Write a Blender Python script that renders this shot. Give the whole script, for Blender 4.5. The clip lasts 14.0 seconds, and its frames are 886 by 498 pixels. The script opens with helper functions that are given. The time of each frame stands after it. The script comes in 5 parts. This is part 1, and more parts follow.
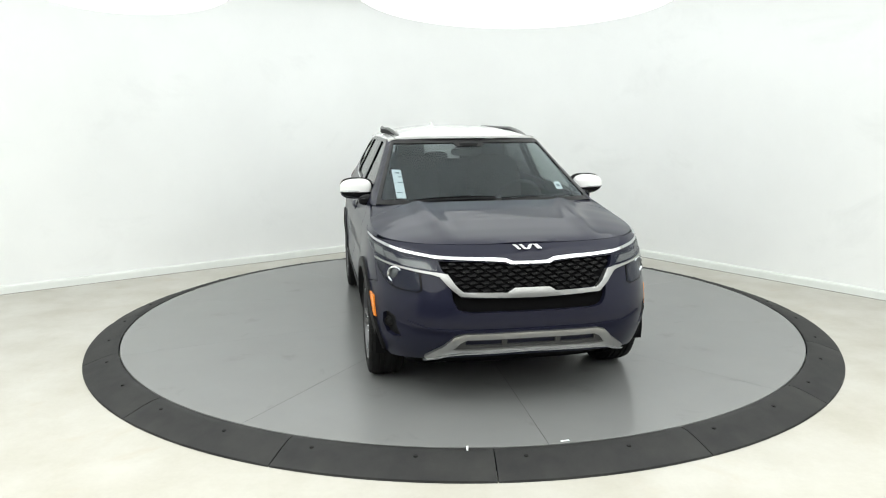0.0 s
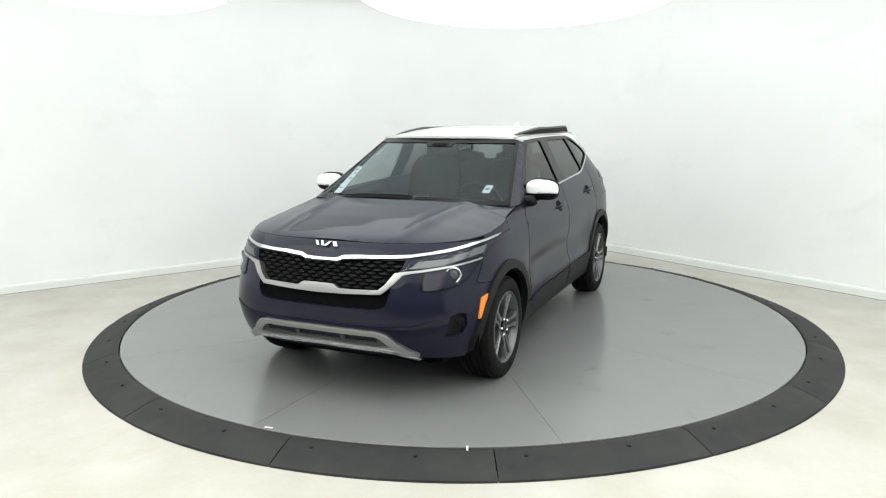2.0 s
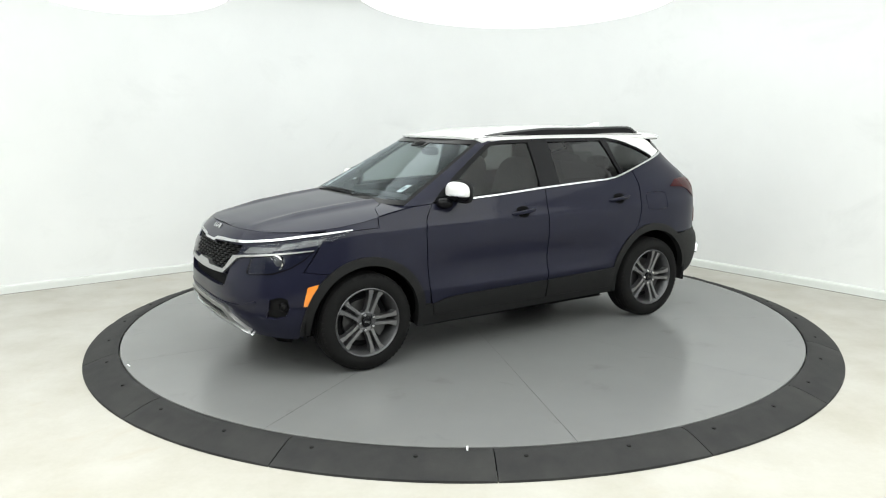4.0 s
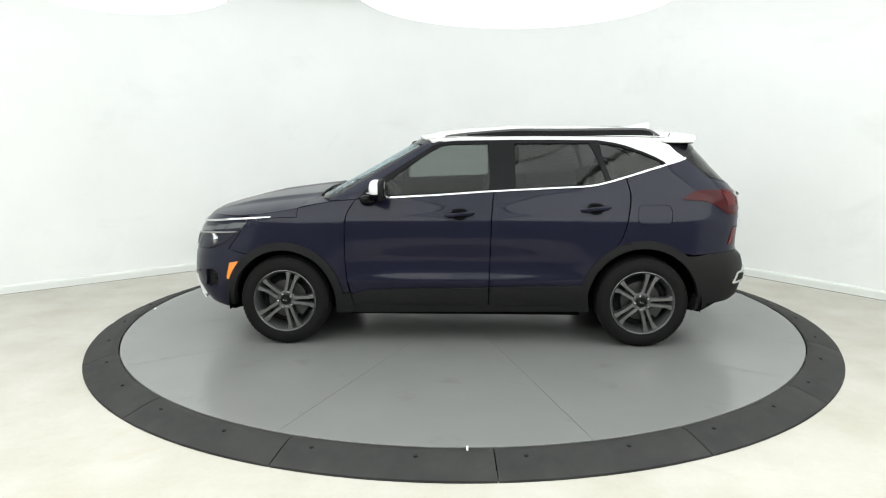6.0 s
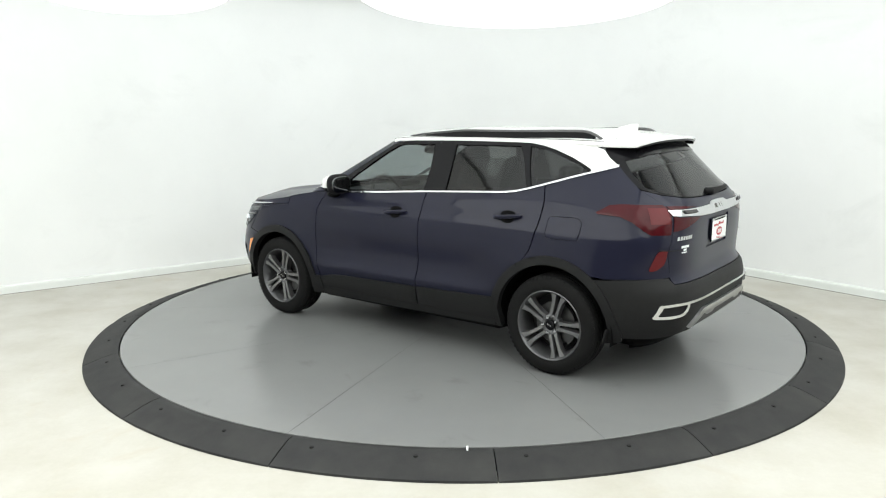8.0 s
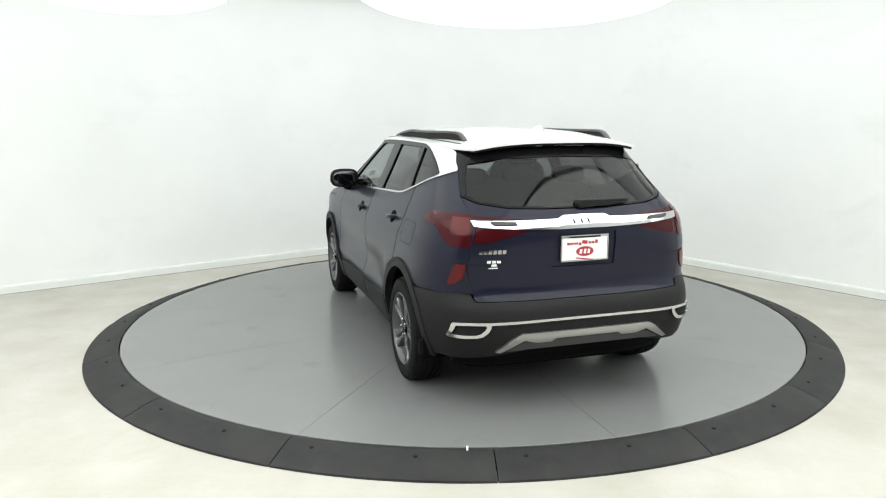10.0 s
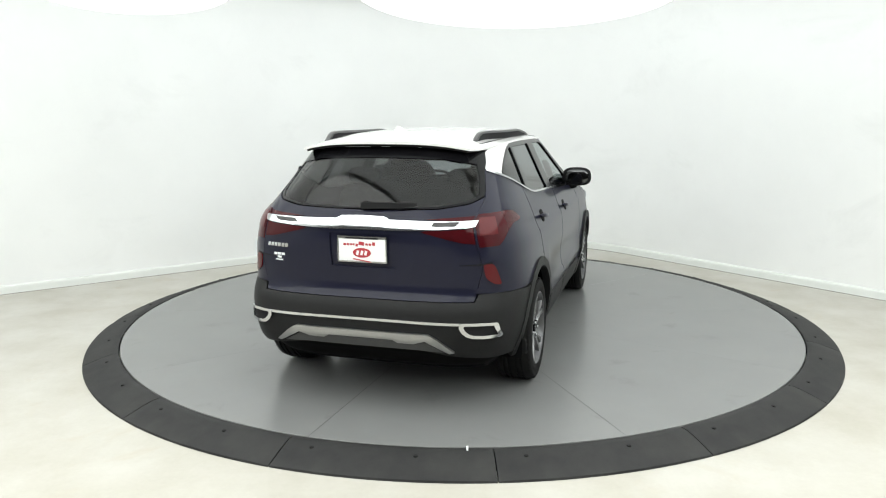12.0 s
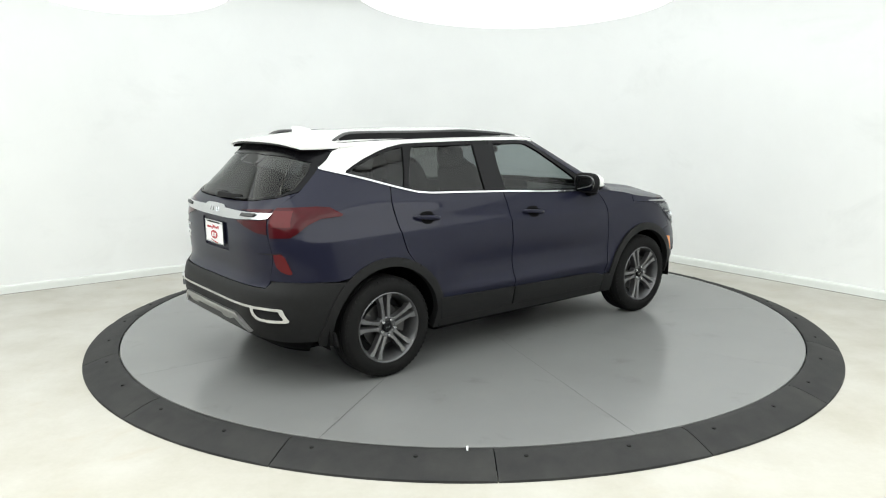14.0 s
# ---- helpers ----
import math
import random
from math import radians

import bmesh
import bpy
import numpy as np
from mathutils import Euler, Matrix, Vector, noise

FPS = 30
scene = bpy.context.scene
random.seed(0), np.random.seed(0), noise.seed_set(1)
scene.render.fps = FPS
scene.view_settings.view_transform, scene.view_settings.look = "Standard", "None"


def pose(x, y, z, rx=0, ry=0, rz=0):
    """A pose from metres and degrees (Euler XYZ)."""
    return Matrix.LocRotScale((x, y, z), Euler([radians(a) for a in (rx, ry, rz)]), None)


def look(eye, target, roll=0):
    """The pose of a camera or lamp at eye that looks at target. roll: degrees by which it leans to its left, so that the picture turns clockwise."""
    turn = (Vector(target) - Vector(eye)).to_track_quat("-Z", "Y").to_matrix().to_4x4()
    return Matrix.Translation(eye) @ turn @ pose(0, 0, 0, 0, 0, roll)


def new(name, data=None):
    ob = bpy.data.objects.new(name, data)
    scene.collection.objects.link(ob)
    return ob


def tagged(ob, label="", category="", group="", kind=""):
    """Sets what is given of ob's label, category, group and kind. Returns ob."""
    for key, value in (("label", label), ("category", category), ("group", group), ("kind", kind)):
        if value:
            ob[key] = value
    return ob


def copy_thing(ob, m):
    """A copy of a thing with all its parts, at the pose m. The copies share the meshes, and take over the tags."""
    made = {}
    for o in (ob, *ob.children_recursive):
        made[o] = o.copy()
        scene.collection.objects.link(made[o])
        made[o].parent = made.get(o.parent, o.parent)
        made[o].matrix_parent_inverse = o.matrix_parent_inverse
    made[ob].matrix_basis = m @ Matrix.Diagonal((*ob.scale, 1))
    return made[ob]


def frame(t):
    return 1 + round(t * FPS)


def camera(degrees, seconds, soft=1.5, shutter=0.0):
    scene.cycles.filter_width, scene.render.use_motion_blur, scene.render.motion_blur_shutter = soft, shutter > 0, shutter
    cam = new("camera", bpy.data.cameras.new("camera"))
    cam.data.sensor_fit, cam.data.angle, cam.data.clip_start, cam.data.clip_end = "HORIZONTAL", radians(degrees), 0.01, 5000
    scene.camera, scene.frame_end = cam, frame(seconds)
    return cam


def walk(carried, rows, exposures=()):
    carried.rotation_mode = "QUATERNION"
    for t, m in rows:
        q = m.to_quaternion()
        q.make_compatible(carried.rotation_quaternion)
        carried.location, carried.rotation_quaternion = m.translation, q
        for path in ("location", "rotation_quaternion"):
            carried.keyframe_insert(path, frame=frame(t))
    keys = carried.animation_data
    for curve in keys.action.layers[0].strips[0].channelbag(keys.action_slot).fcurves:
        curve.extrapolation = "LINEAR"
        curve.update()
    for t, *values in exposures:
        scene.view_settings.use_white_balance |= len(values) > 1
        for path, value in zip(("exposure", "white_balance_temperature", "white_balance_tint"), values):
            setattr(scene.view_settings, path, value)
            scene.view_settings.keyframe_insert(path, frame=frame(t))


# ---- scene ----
# ---- camera: it stands still before the turntable ----
cam = camera(61.64, 14.0, soft=1.15)
EYE = Vector((0.0, -6.229, 1.679))
FORWARD = Vector((-0.02018, 0.98420, -0.17588))
view = look(EYE, EYE + FORWARD, -0.323)
walk(cam, [(0.0, view), (14.0, view)], exposures=[(0.0, 0.68), (14.0, 0.68)])

# ---- world: a closed room, only a trace of grey beyond it ----
world = bpy.data.worlds.new("world")
scene.world = world
world.use_nodes = True
world.node_tree.nodes["Background"].inputs["Color"].default_value = (0.9, 0.95, 1.0, 1)
world.node_tree.nodes["Background"].inputs["Strength"].default_value = 0.05

PANEL_STRENGTH = 0.78       # the two lights before the camera
BACK_STRENGTH = 1.8         # unseen fill lights added behind it
# glow added to the plain ceiling as fill
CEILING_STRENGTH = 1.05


# ---- materials ----
def mat(name, color, rough=0.5, metal=0.0, spec=0.5, coat=0.0, bump=0.0, scale=40.0, vary=0.0, vary_scale=6.0,
        transmission=0.0, ior=1.45, emission=0.0, rough_vary=0.0, tint=None):
    m = bpy.data.materials.new(name)
    m.use_nodes = True
    nt = m.node_tree
    b = nt.nodes["Principled BSDF"]
    b.inputs["Base Color"].default_value = (*color, 1)
    b.inputs["Roughness"].default_value = rough
    b.inputs["Metallic"].default_value = metal
    b.inputs["Specular IOR Level"].default_value = spec
    b.inputs["Coat Weight"].default_value = coat
    b.inputs["Coat Roughness"].default_value = 0.03
    b.inputs["Transmission Weight"].default_value = transmission
    b.inputs["IOR"].default_value = ior
    if emission:
        b.inputs["Emission Color"].default_value = (*color, 1)
        b.inputs["Emission Strength"].default_value = emission
    if vary or bump or rough_vary:
        tc = nt.nodes.new("ShaderNodeTexCoord")
        n1 = nt.nodes.new("ShaderNodeTexNoise")
        n1.inputs["Scale"].default_value = vary_scale
        n1.inputs["Detail"].default_value = 6
        n1.inputs["Roughness"].default_value = 0.6
        nt.links.new(tc.outputs["Object"], n1.inputs["Vector"])
        n2 = nt.nodes.new("ShaderNodeTexNoise")
        n2.inputs["Scale"].default_value = scale
        n2.inputs["Detail"].default_value = 4
        nt.links.new(tc.outputs["Object"], n2.inputs["Vector"])
    if vary:
        ramp = nt.nodes.new("ShaderNodeMapRange")
        ramp.inputs["From Min"].default_value = 0.35
        ramp.inputs["From Max"].default_value = 0.68
        nt.links.new(n1.outputs["Fac"], ramp.inputs["Value"])
        mix = nt.nodes.new("ShaderNodeMix")
        mix.data_type = "RGBA"
        other = tint if tint else tuple(c * (1 - vary) for c in color)
        mix.inputs["A"].default_value = (*color, 1)
        mix.inputs["B"].default_value = (*other, 1)
        nt.links.new(ramp.outputs["Result"], mix.inputs["Factor"])
        mix2 = nt.nodes.new("ShaderNodeMix")
        mix2.data_type = "RGBA"
        mix2.blend_type = "MULTIPLY"
        mix2.inputs["Factor"].default_value = vary * 0.5
        nt.links.new(mix.outputs["Result"], mix2.inputs["A"])
        nt.links.new(n2.outputs["Fac"], mix2.inputs["B"])
        nt.links.new(mix2.outputs["Result"], b.inputs["Base Color"])
    if rough_vary:
        rr = nt.nodes.new("ShaderNodeMapRange")
        rr.inputs["From Min"].default_value = 0.3
        rr.inputs["From Max"].default_value = 0.7
        rr.inputs["To Min"].default_value = max(0.02, rough - rough_vary)
        rr.inputs["To Max"].default_value = rough + rough_vary
        nt.links.new(n1.outputs["Fac"], rr.inputs["Value"])
        nt.links.new(rr.outputs["Result"], b.inputs["Roughness"])
    if bump:
        bp = nt.nodes.new("ShaderNodeBump")
        bp.inputs["Strength"].default_value = bump
        bp.inputs["Distance"].default_value = 0.004
        nt.links.new(n2.outputs["Fac"], bp.inputs["Height"])
        nt.links.new(bp.outputs["Normal"], b.inputs["Normal"])
    return m


M_WALL = mat("white_wall_paint", (0.90, 0.91, 0.905), 0.7, vary=0.05, vary_scale=0.7, bump=0.03, scale=120)
def add_smudges(m, color, scale, lo, hi, amount):
    """Faint smears over a paint: large soft patches broken up by finer noise."""
    nt = m.node_tree
    b = nt.nodes["Principled BSDF"]
    src = b.inputs["Base Color"].links[0].from_socket
    tc = nt.nodes.new("ShaderNodeTexCoord")
    mp = nt.nodes.new("ShaderNodeMapping")
    mp.inputs["Scale"].default_value = (1.0, 1.0, 1.8)
    n1 = nt.nodes.new("ShaderNodeTexNoise")
    n1.inputs["Scale"].default_value = scale
    n1.inputs["Detail"].default_value = 8
    n1.inputs["Roughness"].default_value = 0.62
    n1.inputs["Distortion"].default_value = 0.6
    mr = nt.nodes.new("ShaderNodeMapRange")
    mr.inputs["From Min"].default_value, mr.inputs["From Max"].default_value = lo, hi
    mr.inputs["To Max"].default_value = amount
    mix = nt.nodes.new("ShaderNodeMix")
    mix.data_type = "RGBA"
    mix.inputs["B"].default_value = (*color, 1)
    nt.links.new(tc.outputs["Object"], mp.inputs["Vector"])
    nt.links.new(mp.outputs["Vector"], n1.inputs["Vector"])
    nt.links.new(n1.outputs["Fac"], mr.inputs["Value"])
    nt.links.new(mr.outputs["Result"], mix.inputs["Factor"])
    nt.links.new(src, mix.inputs["A"])
    nt.links.new(mix.outputs["Result"], b.inputs["Base Color"])


add_smudges(M_WALL, (0.62, 0.63, 0.62), 0.9, 0.58, 0.80, 0.28)
M_BACK = mat("charcoal_reflection_blocker", (0.06, 0.06, 0.062), 0.9, vary=0.2, vary_scale=3)
M_BASE = mat("white_baseboard_paint", (0.72, 0.74, 0.71), 0.45, vary=0.06, vary_scale=3, bump=0.05, scale=60)
M_CEIL = mat("fill_glow_ceiling", (0.37, 0.385, 0.38), 0.8, emission=CEILING_STRENGTH / 0.38)
M_FLOOR = mat("cream_floor_paint", (0.485, 0.471, 0.428), 0.42, vary=0.16, vary_scale=1.7, bump=0.05, scale=45,
              tint=(0.415, 0.394, 0.340), rough_vary=0.08)
add_smudges(M_FLOOR, (0.40, 0.35, 0.27), 2.6, 0.60, 0.78, 0.55)
M_DISC = mat("grey_epoxy", (0.182, 0.185, 0.183), 0.22, vary=0.06, vary_scale=1.6, bump=0.012, scale=220, rough_vary=0.02)
add_smudges(M_DISC, (0.10, 0.10, 0.098), 3.1, 0.62, 0.80, 0.5)
M_DARKBOLT = mat("blackened_bolt", (0.013, 0.013, 0.013), 0.8, spec=0.2)
M_SEAM = mat("dark_seam", (0.07, 0.07, 0.07), 0.7)
M_RUBBER = mat("black_rubber_ramp", (0.016, 0.016, 0.017), 0.68, spec=0.35, vary=0.35, vary_scale=5, bump=0.12, scale=160,
               tint=(0.030, 0.030, 0.029))
M_RIM = mat("white_light_housing", (0.80, 0.81, 0.80), 0.5, vary=0.03, vary_scale=4)
M_PANEL = mat("glowing_diffuser", (0.97, 1.0, 0.98), 0.5, emission=PANEL_STRENGTH)
M_PANELB = mat("fill_light_diffuser", (0.97, 1.0, 0.98), 0.5, emission=BACK_STRENGTH)


# ---- mesh helpers ----
def mesh_object(name, verts, faces, material, parent=None, label="", smooth=True):
    me = bpy.data.meshes.new(name)
    me.from_pydata([tuple(v) for v in verts], [], [tuple(f) for f in faces])
    me.materials.append(material)
    if smooth:
        me.polygons.foreach_set("use_smooth", [True] * len(me.polygons))
    me.update()
    ob = new(name, me)
    ob.parent = parent
    if label:
        ob["label"] = label
    return ob


def part(name, bm, material, parent, label="", smooth=True):
    me = bpy.data.meshes.new(name)
    bm.to_mesh(me)
    bm.free()
    me.materials.append(material)
    if smooth:
        me.polygons.foreach_set("use_smooth", [True] * len(me.polygons))
        me.set_sharp_from_angle(angle=radians(38))
    ob = new(name, me)
    ob.parent = parent
    if label:
        ob["label"] = label
    return ob


# ---- the room ----
FLOOR_Z, CEIL_Z = -0.070, 3.30


def fillet_path(corners, radii, n=14):
    """A closed plan path through corners, each rounded by its radius."""
    out = []
    for i, c in enumerate(corners):
        c = Vector(c)
        a = (Vector(corners[i - 1]) - c).normalized()
        b = (Vector(corners[(i + 1) % len(corners)]) - c).normalized()
        half = a.angle(b) / 2
        r = radii[i]
        t = r / math.tan(half)
        centre = c + (a + b).normalized() * (r / math.sin(half))
        p, q = c + a * t - centre, c + b * t - centre
        a0 = math.atan2(p.y, p.x)
        a1 = math.atan2(q.y, q.x)
        d = (a1 - a0 + math.pi) % (2 * math.pi) - math.pi
        for k in range(n + 1):
            w = a0 + d * k / n
            out.append((centre.x + r * math.cos(w), centre.y + r * math.sin(w)))
    return out


ROOM = fillet_path([(-6.6, -0.48), (0.73, 5.07), (6.1, -1.85), (5.6, -8.2), (-5.8, -8.2)], [1.2, 2.4, 1.2, 0.8, 0.8])


def offset_path(path, d):
    """The path moved d metres inwards."""
    out = []
    n = len(path)
    for i in range(n):
        t = (Vector(path[(i + 1) % n]) - Vector(path[i - 1])).normalized()
        out.append((path[i][0] + t.y * d, path[i][1] - t.x * d))
    return out


def ring_mesh(name, loops, material, parent=None, close=False, smooth=True, label=""):
    """Skins closed loops of (x, y, z), each with the same count."""
    n = len(loops[0])
    verts = [v for lp in loops for v in lp]
    faces = []
    rows = len(loops)
    for j in range(rows if close else rows - 1):
        for i in range(n):
            a, b = j * n + i, j * n + (i + 1) % n
            c, d = ((j + 1) % rows) * n + (i + 1) % n, ((j + 1) % rows) * n + i
            faces.append((a, b, c, d))
    return mesh_object(name, verts, faces, material, parent, label, smooth)


# walls with a cove that rolls into the ceiling, and 0.12 m of thickness
prof = [(0.0, FLOOR_Z)] + [(0.0, FLOOR_Z + (CEIL_Z - 0.3 - FLOOR_Z) * k / 6) for k in range(1, 7)]
prof += [(0.3 - 0.3 * math.cos(radians(a)), CEIL_Z - 0.3 + 0.3 * math.sin(radians(a))) for a in range(10, 91, 10)]
prof += [(0.4, CEIL_Z + 0.12), (-0.12, CEIL_Z + 0.12), (-0.12, FLOOR_Z)]
wall = ring_mesh("wall", [[(x, y, z) for x, y in offset_path(ROOM, d)] for d, z in prof], M_WALL, close=True)
tagged(wall, "smooth white studio wall curving into the ceiling, faintly scuffed", "wall", kind="structure")
wall.data.set_sharp_from_angle(angle=radians(40))

# an unseen charcoal curtain, added behind the camera to darken the car's reflections
cn = 220
cur = []
for k in range(cn + 1):
    u = k / cn
    x = -5.35 + 10.5 * u
    depth_y = -7.75 + 2.3 * max(0.0, abs(u - 0.5) * 2 - 0.55) ** 1.3
    cur.append((x, depth_y + 0.05 * math.sin(k * 0.9)))
cv, cf = [], []
for x, y in cur:
    cv += [(x, y, FLOOR_Z + 0.01), (x, y, CEIL_Z - 0.12), (x, y - 0.01, CEIL_Z - 0.12), (x, y - 0.01, FLOOR_Z + 0.01)]
for k in range(cn):
    for j in range(4):
        cf.append((4 * k + j, 4 * k + (j + 1) % 4, 4 * k + 4 + (j + 1) % 4, 4 * k + 4 + j))
curtain = mesh_object("curtain", cv, cf, M_BACK)
tagged(curtain, "unseen charcoal curtain added behind the camera to darken the car's reflections", "curtain", kind="structure")

# out-of-view ceiling; its even emission is added to lift the room
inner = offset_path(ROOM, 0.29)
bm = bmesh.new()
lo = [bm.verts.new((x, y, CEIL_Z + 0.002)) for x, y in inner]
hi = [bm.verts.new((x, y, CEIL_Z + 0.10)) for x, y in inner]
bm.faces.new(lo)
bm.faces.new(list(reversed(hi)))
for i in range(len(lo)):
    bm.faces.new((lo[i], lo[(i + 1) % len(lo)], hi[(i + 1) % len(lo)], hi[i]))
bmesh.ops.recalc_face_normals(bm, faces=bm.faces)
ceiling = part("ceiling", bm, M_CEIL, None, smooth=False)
tagged(ceiling, "unseen white studio ceiling with an even glow added as fill light", "ceiling", kind="structure")

# baseboard: a low rounded skirting that runs along the walls
bprof = [(0.0, FLOOR_Z + 0.085), (0.010, FLOOR_Z + 0.085), (0.022, FLOOR_Z + 0.078), (0.030, FLOOR_Z + 0.062),
         (0.032, FLOOR_Z + 0.03), (0.040, FLOOR_Z + 0.004), (0.042, FLOOR_Z)]
baseboard = ring_mesh("baseboard", [[(x, y, z) for x, y in offset_path(ROOM, d)] for d, z in bprof], M_BASE)
tagged(baseboard, "white painted skirting along the foot of the wall", "baseboard", kind="structure")

# a grey strip on the floor stands in for the skirting's shadow gap
joint = ring_mesh("floor_joint", [[(x, y, z) for x, y in offset_path(ROOM, d)] for d, z in ((0.040, FLOOR_Z), (0.041, FLOOR_Z + 0.003), (0.052, FLOOR_Z + 0.003), (0.055, FLOOR_Z))],
                  mat("grey_shadow_gap", (0.30, 0.29, 0.26), 0.8, vary=0.4, vary_scale=4))
tagged(joint, "thin grey strip drawn as the shadow gap under the skirting", "trim", kind="structure")

bm = bmesh.new()
fl = [bm.verts.new((x, y, FLOOR_Z)) for x, y in offset_path(ROOM, -0.1)]
bl = [bm.verts.new((x, y, FLOOR_Z - 0.15)) for x, y in offset_path(ROOM, -0.1)]
bm.faces.new(fl)
bm.faces.new(list(reversed(bl)))
for i in range(len(fl)):
    bm.faces.new((fl[i], fl[(i + 1) % len(fl)], bl[(i + 1) % len(fl)], bl[i]))
bmesh.ops.recalc_face_normals(bm, faces=bm.faces)
floor = part("floor", bm, M_FLOOR, None, smooth=False)
tagged(floor, "cream painted concrete floor with faint brown scuffs", "floor", kind="structure")


# suspended lights: large rounded glowing diffusers on thin rods
LIGHT_Z = 2.62


def ceiling_light(x, y, ax, ay, turn, label, glow):
    base = new("ceiling_light")
    base.matrix_basis = pose(x, y, LIGHT_Z, 0, 0, turn)
    tagged(base, label, "ceiling light", group="ceiling lights")
    n = 72

    def loop(k, z):
        return [((ax * k) * math.cos(2 * math.pi * i / n), (ay * k) * math.sin(2 * math.pi * i / n), z) for i in range(n)]
    ring_mesh("rim", [loop(0.02, 0.05), loop(0.99, 0.05), loop(1.0, 0.03), loop(1.0, 0.004), loop(0.985, 0.0)], M_RIM, base, label="white painted light body")
    ring_mesh("diffuser", [loop(0.985, 0.0), loop(0.9, -0.008), loop(0.5, -0.014), loop(0.02, -0.016)], glow, base, label="glowing white diffuser")
    for px, py in ((0.6, 0.6), (-0.6, 0.6), (-0.6, -0.6), (0.6, -0.6)):
        rod = bmesh.new()
        bmesh.ops.create_cone(rod, cap_ends=True, segments=8, radius1=0.005, radius2=0.005, depth=CEIL_Z - LIGHT_Z - 0.045,
                              matrix=Matrix.Translation((ax * px, ay * py, 0.045 + (CEIL_Z - LIGHT_Z - 0.045) / 2)))
        part("hanging_rod", rod, M_RIM, base)
    return base


# front pair: height and outline fitted to the camera's view, rods added
ceiling_light(0.50, 0.16, 1.30, 2.08, -6, "large round glowing white studio ceiling light", M_PANEL)
ceiling_light(-2.46, -0.42, 0.74, 1.38, 22, "oval glowing white studio ceiling light", M_PANEL)
# two unseen fill lights, added behind the camera to brighten the walls
ceiling_light(-2.45, -4.4, 2.2, 2.9, 0, "unseen oval fill light added behind the camera", M_PANELB)
ceiling_light(2.45, -4.4, 2.2, 2.9, 0, "unseen oval fill light added behind the camera", M_PANELB)

# ---- turntable: a rotating grey disc inside a fixed rubber ramp ----
RING_C = Vector((0.0108, 0.1056, 0))
R_DISC, R_OUT = 2.755, 3.000

disc = new("turntable")
disc.matrix_basis = pose(RING_C.x, RING_C.y, 0)
tagged(disc, "round grey epoxy-coated vehicle turntable with thin dark seams", "turntable")
n = 240


def circle(r, z, n=240, cx=0.0, cy=0.0):
    return [(cx + r * math.cos(2 * math.pi * i / n), cy + r * math.sin(2 * math.pi * i / n), z) for i in range(n)]


bm = bmesh.new()
lps = [[bm.verts.new(v) for v in circle(r, z)] for r, z in
       ((R_DISC - 0.012, -0.006), (R_DISC - 0.009, -0.008), (R_DISC - 0.009, -0.055))]
bm.faces.new(lps[0])
for a, b in zip(lps, lps[1:]):
    for i in range(n):
        bm.faces.new((a[i], b[i], b[(i + 1) % n], a[(i + 1) % n]))
part("deck_frame", bm, M_SEAM, disc, "dark frame under the deck plates")
# ten wedge plates make the deck
wedge_mesh = None
for k in range(10):
    if wedge_mesh is None:
        m = 24
        vs, fs = [], []
        rr = [(0.03, -0.006), (0.03, -0.0012), (0.032, 0.0), (0.5, 0.0), (1.2, 0.0), (2.0, 0.0), (R_DISC - 0.014, 0.0), (R_DISC - 0.011, -0.002), (R_DISC - 0.011, -0.006)]
        for j in range(m + 1):
            for r, z in rr:
                half = math.pi / 10 - 0.0016 / r
                w = -half + 2 * half * j / m
                vs.append((r * math.cos(w), r * math.sin(w), z))
        q = len(rr)
        for j in range(m):
            for i in range(q - 1):
                fs.append((j * q + i, j * q + i + 1, (j + 1) * q + i + 1, (j + 1) * q + i))
        ob = mesh_object("deck_plate", vs, fs, M_DISC, disc, smooth=False)
        wedge_mesh = ob.data
    else:
        ob = new("deck_plate", wedge_mesh)
        ob.parent = disc
    ob.rotation_euler = (0, 0, radians(34.5 + 18 + 36 * k))
ramp_base = new("ramp_ring")
ramp_base.matrix_basis = pose(RING_C.x, RING_C.y, 0)
tagged(ramp_base, "black rubber ramp in segments round the turntable", "ramp")
SEGS = 16
rp = [(R_DISC, -0.058), (R_DISC, -0.001), (R_DISC + 0.006, 0.002), (R_DISC + 0.05, 0.0), (R_DISC + 0.12, -0.018),
      (R_OUT - 0.02, -0.053), (R_OUT - 0.004, -0.058), (R_OUT, -0.0695)]
seg_mesh = None
for s in range(SEGS):
    if seg_mesh is None:
        m = 14
        half = math.pi / SEGS - 0.0011
        vs, fs = [], []
        for k in range(m + 1):
            w = -half + 2 * half * k / m
            drop = 0.004 if k in (0, m) else 0.0
            for r, z in rp:
                vs.append((r * math.cos(w), r * math.sin(w), max(z - drop, -0.0698)))
        q = len(rp)
        for k in range(m):
            for j in range(q - 1):
                fs.append((k * q + j, k * q + j + 1, (k + 1) * q + j + 1, (k + 1) * q + j))
        fs.append(tuple(range(q)))
        fs.append(tuple(reversed(range(m * q, m * q + q))))
        ob = mesh_object("ramp_segment", vs, fs, M_RUBBER, ramp_base)
        ob.data.set_sharp_from_angle(angle=radians(35))
        seg_mesh = ob.data
    else:
        ob = new("ramp_segment", seg_mesh)
        ob.parent = ramp_base
    ob.rotation_euler = (0, 0, radians(-86.5 + 11.25 + 22.5 * s))

